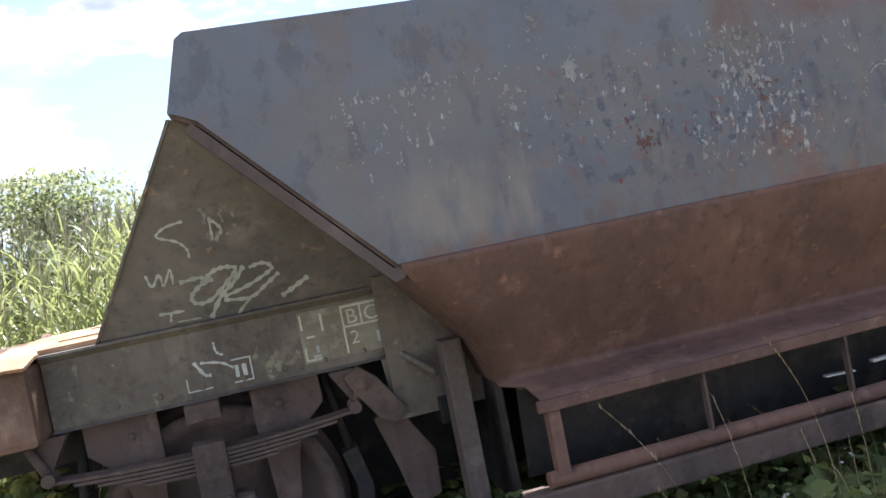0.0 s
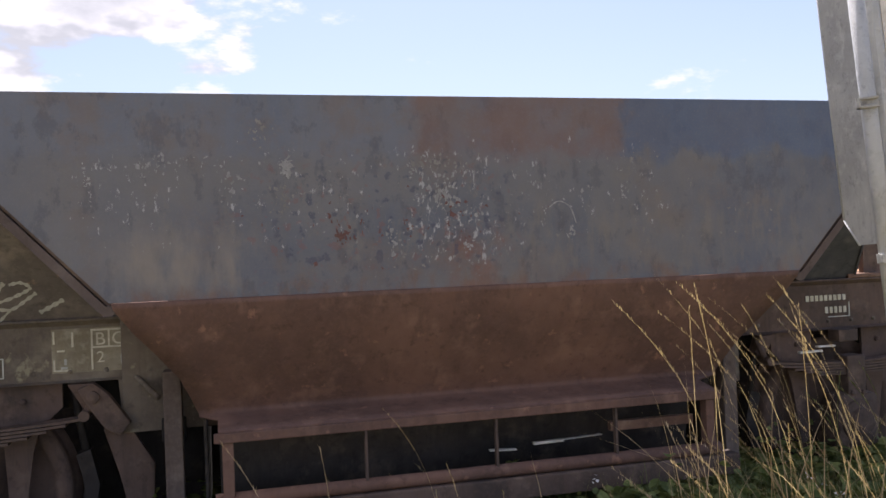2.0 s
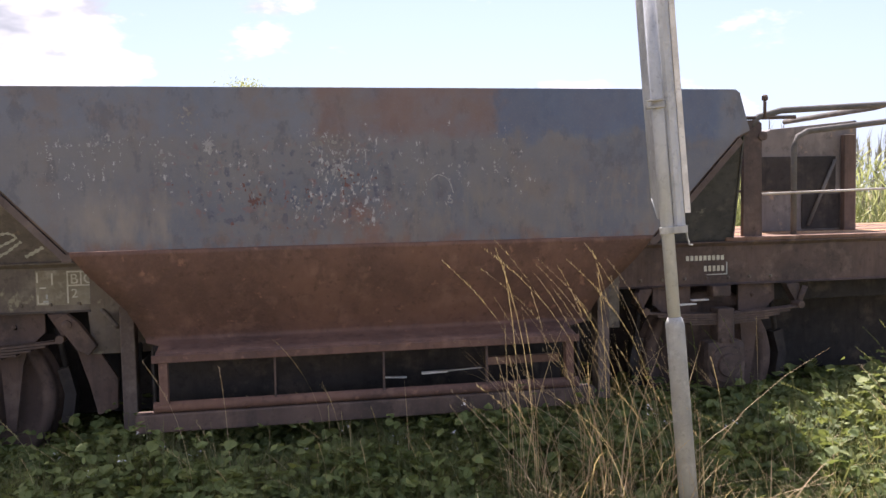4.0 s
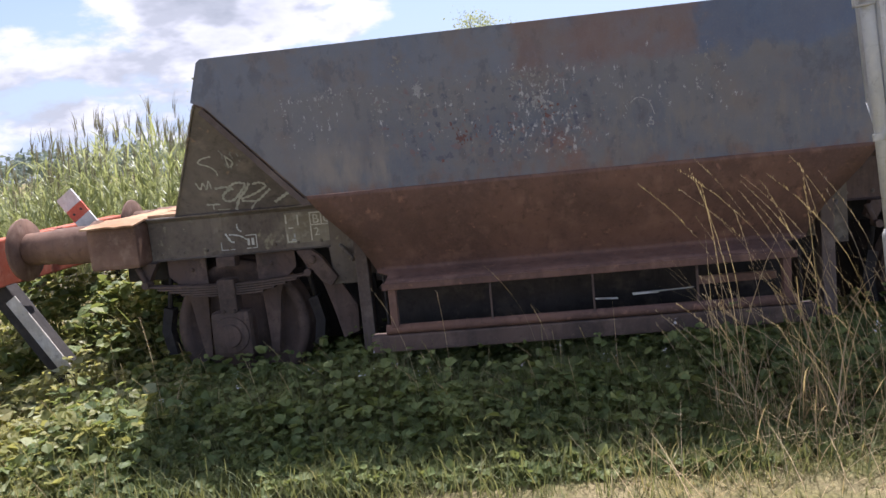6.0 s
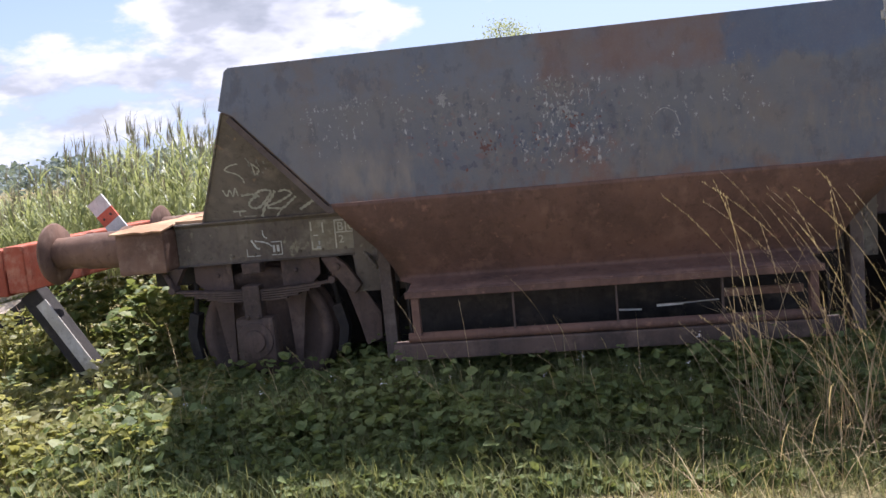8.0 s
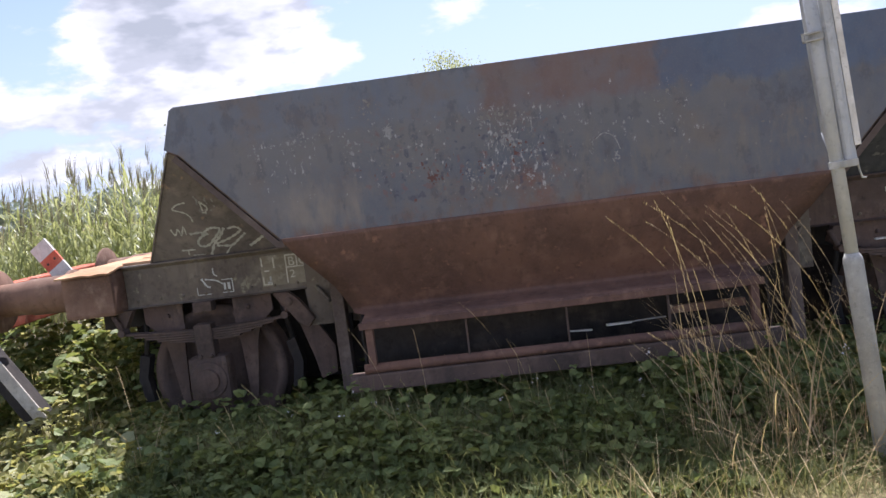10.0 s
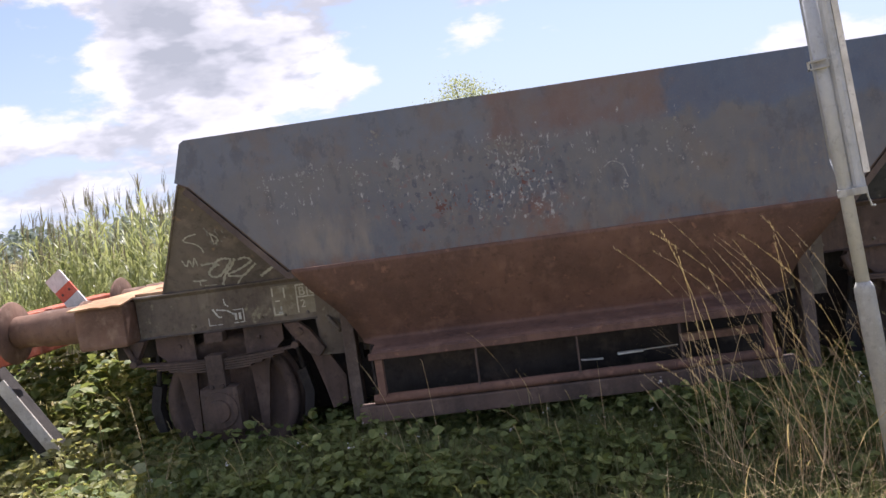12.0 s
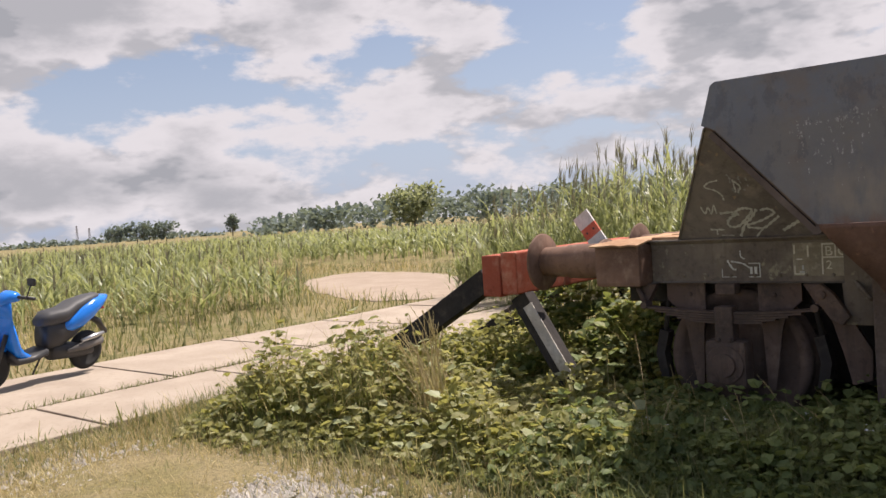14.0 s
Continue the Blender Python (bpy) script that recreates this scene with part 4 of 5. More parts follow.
    for x, z, sx, sz, n, size, mat in ((0.75, 1.87, 0.05, 0.03, 16, 0.009, DULL_WHITE), (0.95, 1.9, 0.16, 0.015, 16, 0.006, DULL_WHITE), (1.1, 1.81, 0.03, 0.05, 12, 0.008, DULL_WHITE),
                                       (1.36, 1.87, 0.018, 0.02, 22, 0.013, DULL_WHITE), (1.36, 1.73, 0.05, 0.03, 18, 0.008, PALE_FLAKES), (1.61, 1.55, 0.035, 0.04, 14, 0.011, faded_red),
                                       (1.83, 1.54, 0.012, 0.05, 12, 0.009, DULL_WHITE), (1.95, 1.84, 0.03, 0.04, 10, 0.009, DULL_WHITE), (2.1, 1.89, 0.07, 0.02, 18, 0.01, PALE_FLAKES),
                                       (2.07, 1.76, 0.035, 0.04, 26, 0.011, DULL_WHITE), (2.14, 1.67, 0.03, 0.04, 14, 0.009, faded_red), (2.2, 1.62, 0.05, 0.03, 12, 0.007, DULL_WHITE),
                                       (2.21, 1.49, 0.015, 0.015, 7, 0.008, DULL_WHITE), (0.51, 1.82, 0.02, 0.02, 8, 0.007, DULL_WHITE), (1.25, 2.04, 0.02, 0.03, 10, 0.01, PALE_FLAKES),
                                       (3.02, 1.73, 0.012, 0.025, 8, 0.007, DULL_WHITE), (2.79, 1.75, 0.03, 0.012, 8, 0.006, DULL_WHITE), (3.0, 1.9, 0.08, 0.02, 12, 0.006, PALE_FLAKES),
                                       (3.4, 1.77, 0.012, 0.02, 6, 0.007, PALE_FLAKES), (2.74, 1.54, 0.012, 0.02, 8, 0.008, DULL_WHITE), (1.75, 1.66, 0.35, 0.09, 34, 0.005, DULL_WHITE),
                                       (2.0, 1.44, 0.3, 0.05, 26, 0.006, PALE_FLAKES), (3.3, 1.55, 0.3, 0.08, 20, 0.007, PALE_FLAKES), (1.9, 1.6, 0.3, 0.08, 22, 0.008, faded_red)):
        q = flakes[mat.name][1]
        for i in range(int(n * 1.6)):
            cx, cz, r = x + sx * rr.normal(), min(max(z + sz * rr.normal(), 1.33), 2.15), size * rr.uniform(0.4, 1.5)
            y = -0.0022 - 0.00002 * i
            wide, tall, turn = rr.uniform(0.25, 1.1), rr.uniform(0.4, 1.6), rr.normal(0, 0.5)
            ring = []
            for a in np.linspace(0, 5.6, 9):
                j = r * rr.uniform(0.35, 1.25)
                u, v = j * wide * math.cos(a), j * tall * math.sin(a)
                ring.append(q.verts.new((cx + u * math.cos(turn) - v * math.sin(turn), y, cz + u * math.sin(turn) + v * math.cos(turn))))
            q.faces.new(ring[::-1])
    for mat, q in flakes.values():
        tagged(part("paint_flake", q, mat, w, "flaking remains of paint"), kind="stuff")
    return w


wagon = build_wagon()


# ---- buffer stop ----
def build_buffer_stop():
    s = thing("buffer_stop", (-2.3, YC, GROUND_Z), "old buffer stop, faded red beam, tarred struts, among brambles", "buffer stop")
    for x0, x1, z0, z1 in ((-2.09, -1.935, 0.8, 1.15), (-2.29, -2.105, 0.78, 1.13)):
        bm = B()
        box(bm, x0, x1, 0.55, 2.65, z0, z1, 0.014)
        for v in bm.verts:
            v.co.z += 0.012 * noise.noise(v.co * 3)
        part("beam", bm, STOP_RED, s, "faded red timber beam with pale chipped edges")
    for y in (0.72, 2.45):
        bm = B()
        box(bm, -0.1, 0.1, -0.07, 0.07, -0.3, 1.6, 0.01, pose(-3.72, y, 0.12, 0, 60, 0))
        part("rear_strut", bm, BLACK_IRON_AND_SHADE, s)
        bm = B()
        box(bm, -0.08, 0.08, -0.07, 0.07, -0.1, 0.78, 0.01, pose(-1.6, y, 0.12, 0, -32, 0))
        strut = part("front_strut", bm, BLACK_IRON_AND_SHADE, s)
        bm = B()
        box(bm, 0.0, 0.095, -0.085, -0.072, -0.02, 0.66, 0.004, pose(-1.6, y, 0.12, 0, -32, 0))
        part("pale_batten", bm, PALE_WOOD, strut, "split pale wooden batten")
    bm = B()
    tube(bm, [(-1.9, 1.6, 1.0), (-1.6, 1.6, 0.8), (-1.3, 1.6, 0.95)], 0.03, 8)
    part("coupling", bm, RUST_DARK, s)
    return s


build_buffer_stop()


def build_marker_board():
    b = thing("marker_board", (-1.9, 1.6, 1.15), "leaning white and red striped marker board on the buffer stop", "marker board")
    m = pose(-1.72, 1.6, 1.12, 0, -34, 0)
    for z0, z1, mat in ((0.0, 0.12, BOARD_WHITE), (0.12, 0.23, BOARD_RED), (0.23, 0.36, BOARD_WHITE)):
        bm = B()
        box(bm, -0.085, 0.085, -0.012, 0.012, z0, z1, 0.003, m)
        part("stripe", bm, mat, b)
    for x in (-0.04, 0.04):
        bm = B()
        lathe(bm, [(0.012, -0.013), (0.01, -0.018), (0.004, -0.02)], (x, 0, 0.175), "y", 10)
        bmesh.ops.transform(bm, matrix=m, verts=bm.verts)
        part("bolt", bm, RUST_DARK, b)


build_marker_board()


# ---- sign post ----
def build_sign():
    p = thing("sign_post", (3.697, -1.13, GROUND_Z), "galvanised post carrying a narrow traffic sign seen from the back", "sign post")
    lean = Matrix.Translation((3.697, -1.13, -0.1)) @ Matrix.Rotation(radians(-3.5), 4, "Y") @ Matrix.Rotation(radians(-2.2), 4, "X")
    facing = lean @ Matrix.Rotation(radians(-9), 4, "Z")
    across = lean @ Matrix.Rotation(radians(-22), 4, "Z")

    def put(name, bm, mat, m, label="", smooth=False):
        bmesh.ops.transform(bm, matrix=m, verts=bm.verts)
        return part(name, bm, mat, p, label, smooth)

    bm = B()
    tube(bm, [(0, 0, -0.1), (0, 0, 1.0), (0, 0, 1.02), (0, 0, 1.045)], [0.046, 0.046, 0.044, 0.033], 24)
    put("lower_tube", bm, GALV_OLD, lean, "dull grey lower tube")
    bm = B()
    tube(bm, [(0, 0, 1.03), (0, 0, 2.95)], 0.031, 24)
    put("upper_tube", bm, GALV, lean)
    # the sign stands edge-on behind the post: plate, rounded channel and flat edge strip
    outline = [(0.03, 1.53), (0.2, 1.53), (0.29, 1.64), (0.29, 2.95), (0.03, 2.95)]
    bm = B()
    prism(bm, outline, 0.016, 0.02, "x")
    put("sign_plate", bm, GALV_OLD, facing, "bare grey aluminium back of a sign plate")
    bm = B()
    for a, b in zip(outline[1:], outline[2:4]):
        tube(bm, [(0.018, a[0], a[1]), (0.018, b[0], b[1])], 0.006, 8)
    put("rim", bm, GALV, facing)
    bm = B()
    prism(bm, [(0.03, 0.03), (0.034, 0.0), (0.05, -0.014), (0.07, -0.014), (0.086, 0.0), (0.09, 0.03)], 1.49, 2.95, "z")
    put("channel", bm, GALV, across, "rounded galvanised channel")
    bm = B()
    box(bm, 0.0885, 0.117, 0.0, 0.03, 1.55, 2.95, 0.003)
    put("edge_strip", bm, BOARD_WHITE, across, "pale flat edge strip")
    bm = B()
    box(bm, -0.034, 0.094, -0.036, -0.016, 1.455, 1.49, 0.004)
    lathe(bm, [(0.032, 1.455), (0.038, 1.455), (0.038, 1.49), (0.032, 1.49)], (0, 0, 0), "z", 24)
    for x in (0.004, 0.016, 0.026):
        box(bm, x, x + 0.005, -0.046, -0.034, 1.458, 1.487, 0.001)
    put("clamp", bm, GALV_OLD, across)
    bm = B()
    lathe(bm, [(0.032, 2.07), (0.037, 2.07), (0.037, 2.105), (0.032, 2.105)], (0, 0, 0), "z", 24)
    for z in (2.066, 2.1):
        box(bm, -0.06, 0.025, -0.05, -0.026, z, z + 0.01, 0.002)
    box(bm, -0.06, -0.048, -0.05, -0.026, 2.066, 2.11, 0.002)
    put("clamp", bm, GALV_OLD, across)
    bm = B()
    tube(bm, [(0.085, 0.0, 1.49), (0.09, 0.0, 1.44), (0.098, 0.0, 1.395), (0.115, 0.0, 1.392)], 0.005, 8)
    put("wire_end", bm, GALV_OLD, across)


build_sign()


# ---- scooter ----
def build_scooter():
    s = thing("motor_scooter", (-7.6, -0.88, GROUND_Z + 0.07), "bright blue motor scooter parked on the slab road", "scooter")
    # along -v: the front; u across. Local frame: x forward, z up, then turned and moved.
    m = Matrix.Translation((-7.6, -0.88, GROUND_Z + 0.075)) @ Matrix.Rotation(radians(-74), 4, "Z") @ Matrix.Rotation(radians(-7), 4, "X")

    def put(name, bm, mat, parent=s, label="", smooth=True):
        bmesh.ops.transform(bm, matrix=m, verts=bm.verts)
        return part(name, bm, mat, parent, label, smooth)

    def loft(sections, seg=16):
        """Body of oval sections: (x, z, half width, half height, lean)."""
        bm = B()
        rings = []
        for x, z, a, b in sections:
            ring = []
            for k in range(seg):
                t = 2 * math.pi * k / seg
                c, d = math.cos(t), math.sin(t)
                ring.append(bm.verts.new((x, a * math.copysign(abs(c) ** 0.7, c), z + b * math.copysign(abs(d) ** 0.7, d))))
            rings.append(ring)
        for p, q in zip(rings, rings[1:]):
            for k in range(seg):
                bm.faces.new((p[k], p[(k + 1) % seg], q[(k + 1) % seg], q[k]))
        bm.faces.new(rings[0]), bm.faces.new(rings[-1])
        bmesh.ops.recalc_face_normals(bm, faces=bm.faces)
        return bm

    for x, name in ((-0.64, "rear_wheel"), (0.64, "front_wheel")):
        bm = B()
        prof = [(0.18 + 0.055 * math.cos(a), 0.055 * math.sin(a)) for a in np.linspace(-2.4, 2.4, 13)]
        lathe(bm, prof, (x, 0, 0.235), "y", 36)
        wheel = put(name, bm, RUBBER)
        bm = B()
        lathe(bm, [(0.15, -0.03), (0.155, 0.03), (0.13, 0.03), (0.12, 0.0), (0.13, -0.03)], (x, 0, 0.235), "y", 30)
        for k in range(5):
            a = 2 * math.pi * k / 5
            tube(bm, [(x, 0, 0.235), (x + 0.14 * math.cos(a), 0, 0.235 + 0.14 * math.sin(a))], 0.018, 8)
        put("rim", bm, SILVER, wheel)
    put("tail_fairing", loft([(-0.2, 0.56, 0.12, 0.04), (-0.32, 0.6, 0.165, 0.1), (-0.48, 0.67, 0.185, 0.14), (-0.64, 0.745, 0.172, 0.125), (-0.8, 0.81, 0.13, 0.075), (-0.92, 0.85, 0.06, 0.03)]), BLUE, label="glossy blue tail fairing")
    put("under_seat_body", loft([(-0.02, 0.5, 0.12, 0.16), (-0.2, 0.5, 0.14, 0.16), (-0.4, 0.55, 0.13, 0.12), (-0.55, 0.6, 0.1, 0.06)]), BLACK_PLASTIC)
    put("seat", loft([(0.04, 0.66, 0.08, 0.05), (-0.06, 0.69, 0.13, 0.09), (-0.28, 0.71, 0.15, 0.09), (-0.4, 0.78, 0.14, 0.08), (-0.6, 0.84, 0.115, 0.06), (-0.76, 0.88, 0.08, 0.035), (-0.8, 0.885, 0.04, 0.015)]), SEAT)
    put("footboard", loft([(0.0, 0.33, 0.14, 0.05), (0.2, 0.29, 0.17, 0.045), (0.4, 0.29, 0.17, 0.05), (0.47, 0.36, 0.14, 0.06)]), BLACK_PLASTIC)
    put("front_shield", loft([(0.2, 0.3, 0.13, 0.03), (0.3, 0.33, 0.15, 0.07), (0.36, 0.38, 0.15, 0.1), (0.43, 0.5, 0.18, 0.16), (0.5, 0.68, 0.19, 0.17), (0.47, 0.86, 0.13, 0.1), (0.43, 0.95, 0.07, 0.05)]), BLUE, label="glossy blue front shield")
    put("front_mudguard", loft([(0.46, 0.42, 0.05, 0.03), (0.58, 0.5, 0.075, 0.05), (0.7, 0.5, 0.075, 0.045), (0.84, 0.42, 0.05, 0.03)]), BLUE)
    put("handlebar_cover", loft([(0.3, 0.98, 0.06, 0.04), (0.38, 1.0, 0.14, 0.06), (0.46, 0.98, 0.1, 0.06), (0.52, 0.94, 0.05, 0.03)]), BLUE)
    put("engine", loft([(-0.12, 0.3, 0.1, 0.1), (-0.3, 0.29, 0.13, 0.1), (-0.55, 0.26, 0.13, 0.08), (-0.66, 0.25, 0.12, 0.06)]), BLACK_PLASTIC)
    put("rear_mudguard", loft([(-0.7, 0.62, 0.06, 0.03), (-0.82, 0.56, 0.06, 0.04), (-0.93, 0.42, 0.05, 0.03)]), BLACK_PLASTIC)
    put("tail_lamp", loft([(-0.84, 0.73, 0.06, 0.025), (-0.88, 0.72, 0.05, 0.02)]), LAMP_RED)
    bm = B()
    tube(bm, [(-0.25, 0.15, 0.3), (-0.5, 0.16, 0.33), (-0.72, 0.16, 0.37)], [0.02, 0.05, 0.055], 14)
    put("exhaust", bm, GREY_STEEL)
    bm = B()
    tube(bm, [(-0.42, 0.185, 0.4), (-0.6, 0.19, 0.43), (-0.74, 0.185, 0.45)], [0.02, 0.03, 0.018], 10)
    put("heat_shield", bm, SILVER)
    bm = B()
    tube(bm, [(0.64, 0.09, 0.235), (0.5, 0.08, 0.6)], 0.025, 10), tube(bm, [(0.64, -0.09, 0.235), (0.5, -0.08, 0.6)], 0.025, 10)
    put("fork", bm, BLACK_PLASTIC)
    bm = B()
    tube(bm, [(0.36, -0.34, 1.0), (0.4, 0, 1.0), (0.36, 0.34, 1.0)], 0.02, 10)
    put("handlebar", bm, BLACK_PLASTIC)
    for y in (-0.26, 0.26):
        bm = B()
        tube(bm, [(0.4, y, 1.0), (0.38, y * 1.2, 1.16)], 0.008, 8)
        box(bm, 0.365, 0.39, y * 1.2 - 0.06, y * 1.2 + 0.06, 1.14, 1.22, 0.02)
        put("mirror", bm, BLACK_PLASTIC)
    bm = B()
    tube(bm, [(-0.1, -0.1, 0.25), (-0.12, -0.26, 0.0)], 0.012, 8)
    put("side_stand", bm, BLACK_PLASTIC)


build_scooter()


# ---- plants ----
def scatter(n, x0, x1, y0, y1, keep=None):
    p = np.stack([R.uniform(x0, x1, n), R.uniform(y0, y1, n)], -1)
    if keep is not None:
        p = p[keep(p[:, 0], p[:, 1])]
    return p


def on_ground(p, dz=0.0):
    return np.concatenate([p, np.full((len(p), 1), GROUND_Z - 0.04 + dz)], -1)


def patchy(x, y, s, k):
    return np.sin(x * s + k) * np.sin(y * s * 1.3 + 2 * k) + 0.5 * np.sin(x * s * 2.7 + y * s * 1.9 + 3 * k)


def bed_height(x, y):
    """Top of the bramble bed before the wagon and round the buffer stop."""
    front = 0.27 * np.clip((y + 1.45) / 0.9, 0, 1) * np.where(x > -1, 1, 0.6) * (1 - 0.35 * np.exp(-((x + 0.1) / 0.8) ** 2) * np.clip((y + 0.8) / 0.6, 0, 1))
    bush = 0.5 * np.exp(-(((x + 3.35) / 1.0) ** 2 + ((y + 0.25) / 1.0) ** 2) ** 1.5) + 0.3 * np.exp(-(((x + 2.0) / 1.3) ** 2 + ((y + 0.55) / 0.7) ** 2) ** 1.5)
    bush = np.maximum(bush, 0.42 * np.exp(-(((x + 3.9) / 0.9) ** 2 + ((y - 1.9) / 1.3) ** 2) ** 1.5))
    bush = np.maximum(bush, 0.16 * np.exp(-(((x + 2.2) / 1.6) ** 4 + ((y - 0.5) / 1.0) ** 4)))
    bush = np.maximum(bush, 0.74 * np.exp(-(((x + 2.45) / 0.75) ** 2 + ((y - 1.75) / 0.6) ** 2) ** 2))
    bush = np.maximum(bush, 0.75 * np.exp(-(((x + 1.5) / 1.0) ** 2 + ((y - 2.3) / 0.9) ** 2) ** 1.5))
    bush = np.maximum(bush, 0.4 * np.exp(-(((x + 1.32) / 0.42) ** 2 + ((y - 0.3) / 0.35) ** 2)))
    h = np.maximum(front * np.exp(-np.clip(y - 0.4, 0, None) ** 2 / 0.6), bush)
    h = np.maximum(h, np.where(x > -0.75, 0.24, 0.72) * np.exp(-((y - 2.2) / 1.1) ** 4) * np.clip((x + 2.6) / 0.8, 0, 1) * np.clip((6.8 - x) / 0.5, 0, 1))
    h *= np.clip((x + 4.6) / 0.8, 0, 1)
    h *= 1 + 0.3 * patchy(x, y, 2.3, 0.7) + 0.16 * patchy(x, y, 6.1, 1.9)
    return np.clip(h, 0, 0.9)


def bramble(name, n, x0, x1, y0, y1, mat, label, smin=0.04, smax=0.105):
    p = scatter(n, x0, x1, y0, y1)
    h = bed_height(p[:, 0], p[:, 1])
    keep = h > 0.05
    p, h = p[keep], h[keep]
    z = GROUND_Z + h * (1 - R.random(len(p)) ** 2.2 * 0.75)
    z = z + np.where(R.random(len(p)) < 0.07, R.uniform(0.0, 0.2, len(p)), 0.0) * (h > 0.12)
    pos = np.stack([p[:, 0], p[:, 1], z], -1)
    size = R.uniform(smin, smax, len(p)) * R.choice([1, 1, 1.25], len(p))
    az = R.uniform(0, 2 * np.pi, len(p))
    tilt, roll = R.normal(-0.15, 0.45, len(p)), R.normal(0, 0.45, len(p))
    chunks = [leaf_mesh(pos, size, az, tilt, roll, 0.9)]
    # two side leaflets for most
    for s in (-1, 1):
        k = R.random(len(p)) < 0.7
        chunks.append(leaf_mesh(pos[k], size[k] * 0.8, az[k] + s * 1.15, tilt[k] + R.normal(0, 0.15, k.sum()), roll[k], 0.85))
    return stuff(name, chunks, mat, label, "brambles")


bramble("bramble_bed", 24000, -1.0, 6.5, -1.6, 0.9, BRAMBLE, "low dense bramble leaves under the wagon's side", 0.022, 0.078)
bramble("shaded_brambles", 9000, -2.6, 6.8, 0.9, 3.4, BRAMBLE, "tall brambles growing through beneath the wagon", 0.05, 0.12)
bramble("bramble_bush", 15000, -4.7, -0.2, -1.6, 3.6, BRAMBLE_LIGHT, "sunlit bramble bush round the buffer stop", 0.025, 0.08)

p = scatter(5200, -4.7, -0.6, -1.7, 1.4)
k = R.random(len(p)) < 0.55
h = np.maximum(bed_height(p[:, 0], p[:, 1]), 0.12) * R.uniform(0.7, 1.35, len(p)) + 0.05
for nm, q, mat, lab in (("bush_grass", ~k, GRASS, "green grass growing through the bramble bush"), ("bush_straw", k, STRAW, "dry stalks growing through the bramble bush")):
    n = q.sum()
    stuff(nm, [strips(on_ground(p[q]), h[q], R.uniform(0.1, 0.8, n), R.uniform(0, 6.28, n), R.uniform(0.004, 0.009, n), 4)], mat, lab, "grass")

p = scatter(9000, -0.6, 6.0, -1.5, 0.1)
n = len(p)
h = bed_height(p[:, 0], p[:, 1]) * R.uniform(0.7, 1.4, n) + R.uniform(0.04, 0.14, n)
stuff("bed_grass", [strips(on_ground(p), h, R.uniform(0.15, 0.9, n), R.uniform(0, 6.28, n), R.uniform(0.003, 0.007, n), 4)], GRASS, "long green grass growing among the brambles", "grass")

# arching canes
p = scatter(260, -4.3, 5.5, -1.1, 1.6, lambda x, y: bed_height(x, y) > 0.15)
h = bed_height(p[:, 0], p[:, 1])
stuff("bramble_canes", [strips(on_ground(p), h * R.uniform(1.0, 1.7, len(p)), R.uniform(0.3, 1.1, len(p)), R.uniform(0, 6.28, len(p)), np.full(len(p), 0.008), 5)], TWIG, "thin brown bramble canes among the leaves", "brambles")

# undergrowth below the leaves keeps the bed dark and closed
p = scatter(22000, -4.6, 6.8, -1.5, 3.4, lambda x, y: bed_height(x, y) > 0.04)
h = bed_height(p[:, 0], p[:, 1])
stuff("undergrowth", [strips(on_ground(p), h * R.uniform(0.5, 1.1, len(p)), R.uniform(0.1, 0.6, len(p)), R.uniform(0, 6.28, len(p)), R.uniform(0.008, 0.022, len(p)), 3)], BRAMBLE, "dense green undergrowth beneath the brambles", "undergrowth")


def off_road(x, y):
    return (x > -4.7 - 0.015 * y) | (x < -8.35 - 0.015 * y)


def off_sand(x, y):
    return ((x + 13.0) * 0.56 + (y - 10.3) * 0.82) ** 2 / 1.9 ** 2 + (-(x + 13.0) * 0.82 + (y - 10.3) * 0.56) ** 2 / 5.2 ** 2 > 1


# short grass in front, green with dry blades
p = scatter(52000, -5.2, 7.5, -3.4, 0.6, lambda x, y: off_road(x, y) & (bed_height(x, y) < 0.28) & ((((x + 2.55) / 1.2) ** 2 + ((y + 2.25) / 0.6) ** 2 > 1) | (R.random(len(x)) < 0.25)))
d = patchy(p[:, 0], p[:, 1], 1.7, 0.3) + R.normal(0, 0.5, len(p)) + np.clip((-1.75 - p[:, 1]) * 0.9, -0.7, 1.1)
hh = R.uniform(0.05, 0.2, len(p)) * np.where(p[:, 1] > -1.5, 1.35, 0.75)
for nm, k, mat, lab in (("grass", d < 0.6, GRASS, "green roadside grass in front of the wagon"), ("dry_grass", d >= 0.6, STRAW, "short dried-out grass in front of the wagon")):
    n = k.sum()
    stuff(nm, [strips(on_ground(p[k]), hh[k] + 0.03, R.uniform(0.2, 1.2, n), R.uniform(0, 6.28, n), R.uniform(0.003, 0.008, n), 3)], mat, lab, "grass")

p = scatter(15000, -5.0, -1.6, -3.2, -0.7, lambda x, y: off_road(x, y) & (bed_height(x, y) < 0.2) & ((((x + 2.55) / 1.2) ** 2 + ((y + 2.25) / 0.6) ** 2 > 1) | (R.random(len(x)) < 0.3)))
n = len(p)
stuff("dry_verge_grass", [strips(on_ground(p), R.uniform(0.05, 0.17, n), R.uniform(0.2, 1.3, n), R.uniform(0, 6.28, n), R.uniform(0.003, 0.007, n), 3)], STRAW, "dense dried-out grass beside the slab road", "grass")

# grassy verges farther out
p = scatter(42000, -24, 12, -9, 16, lambda x, y: off_road(x, y) & off_sand(x, y) & ((x < -4.6) | (y > 2.8)))
n = len(p)
k = patchy(p[:, 0], p[:, 1], 0.5, 1.1) + R.normal(0, 0.6, n) > 0.45
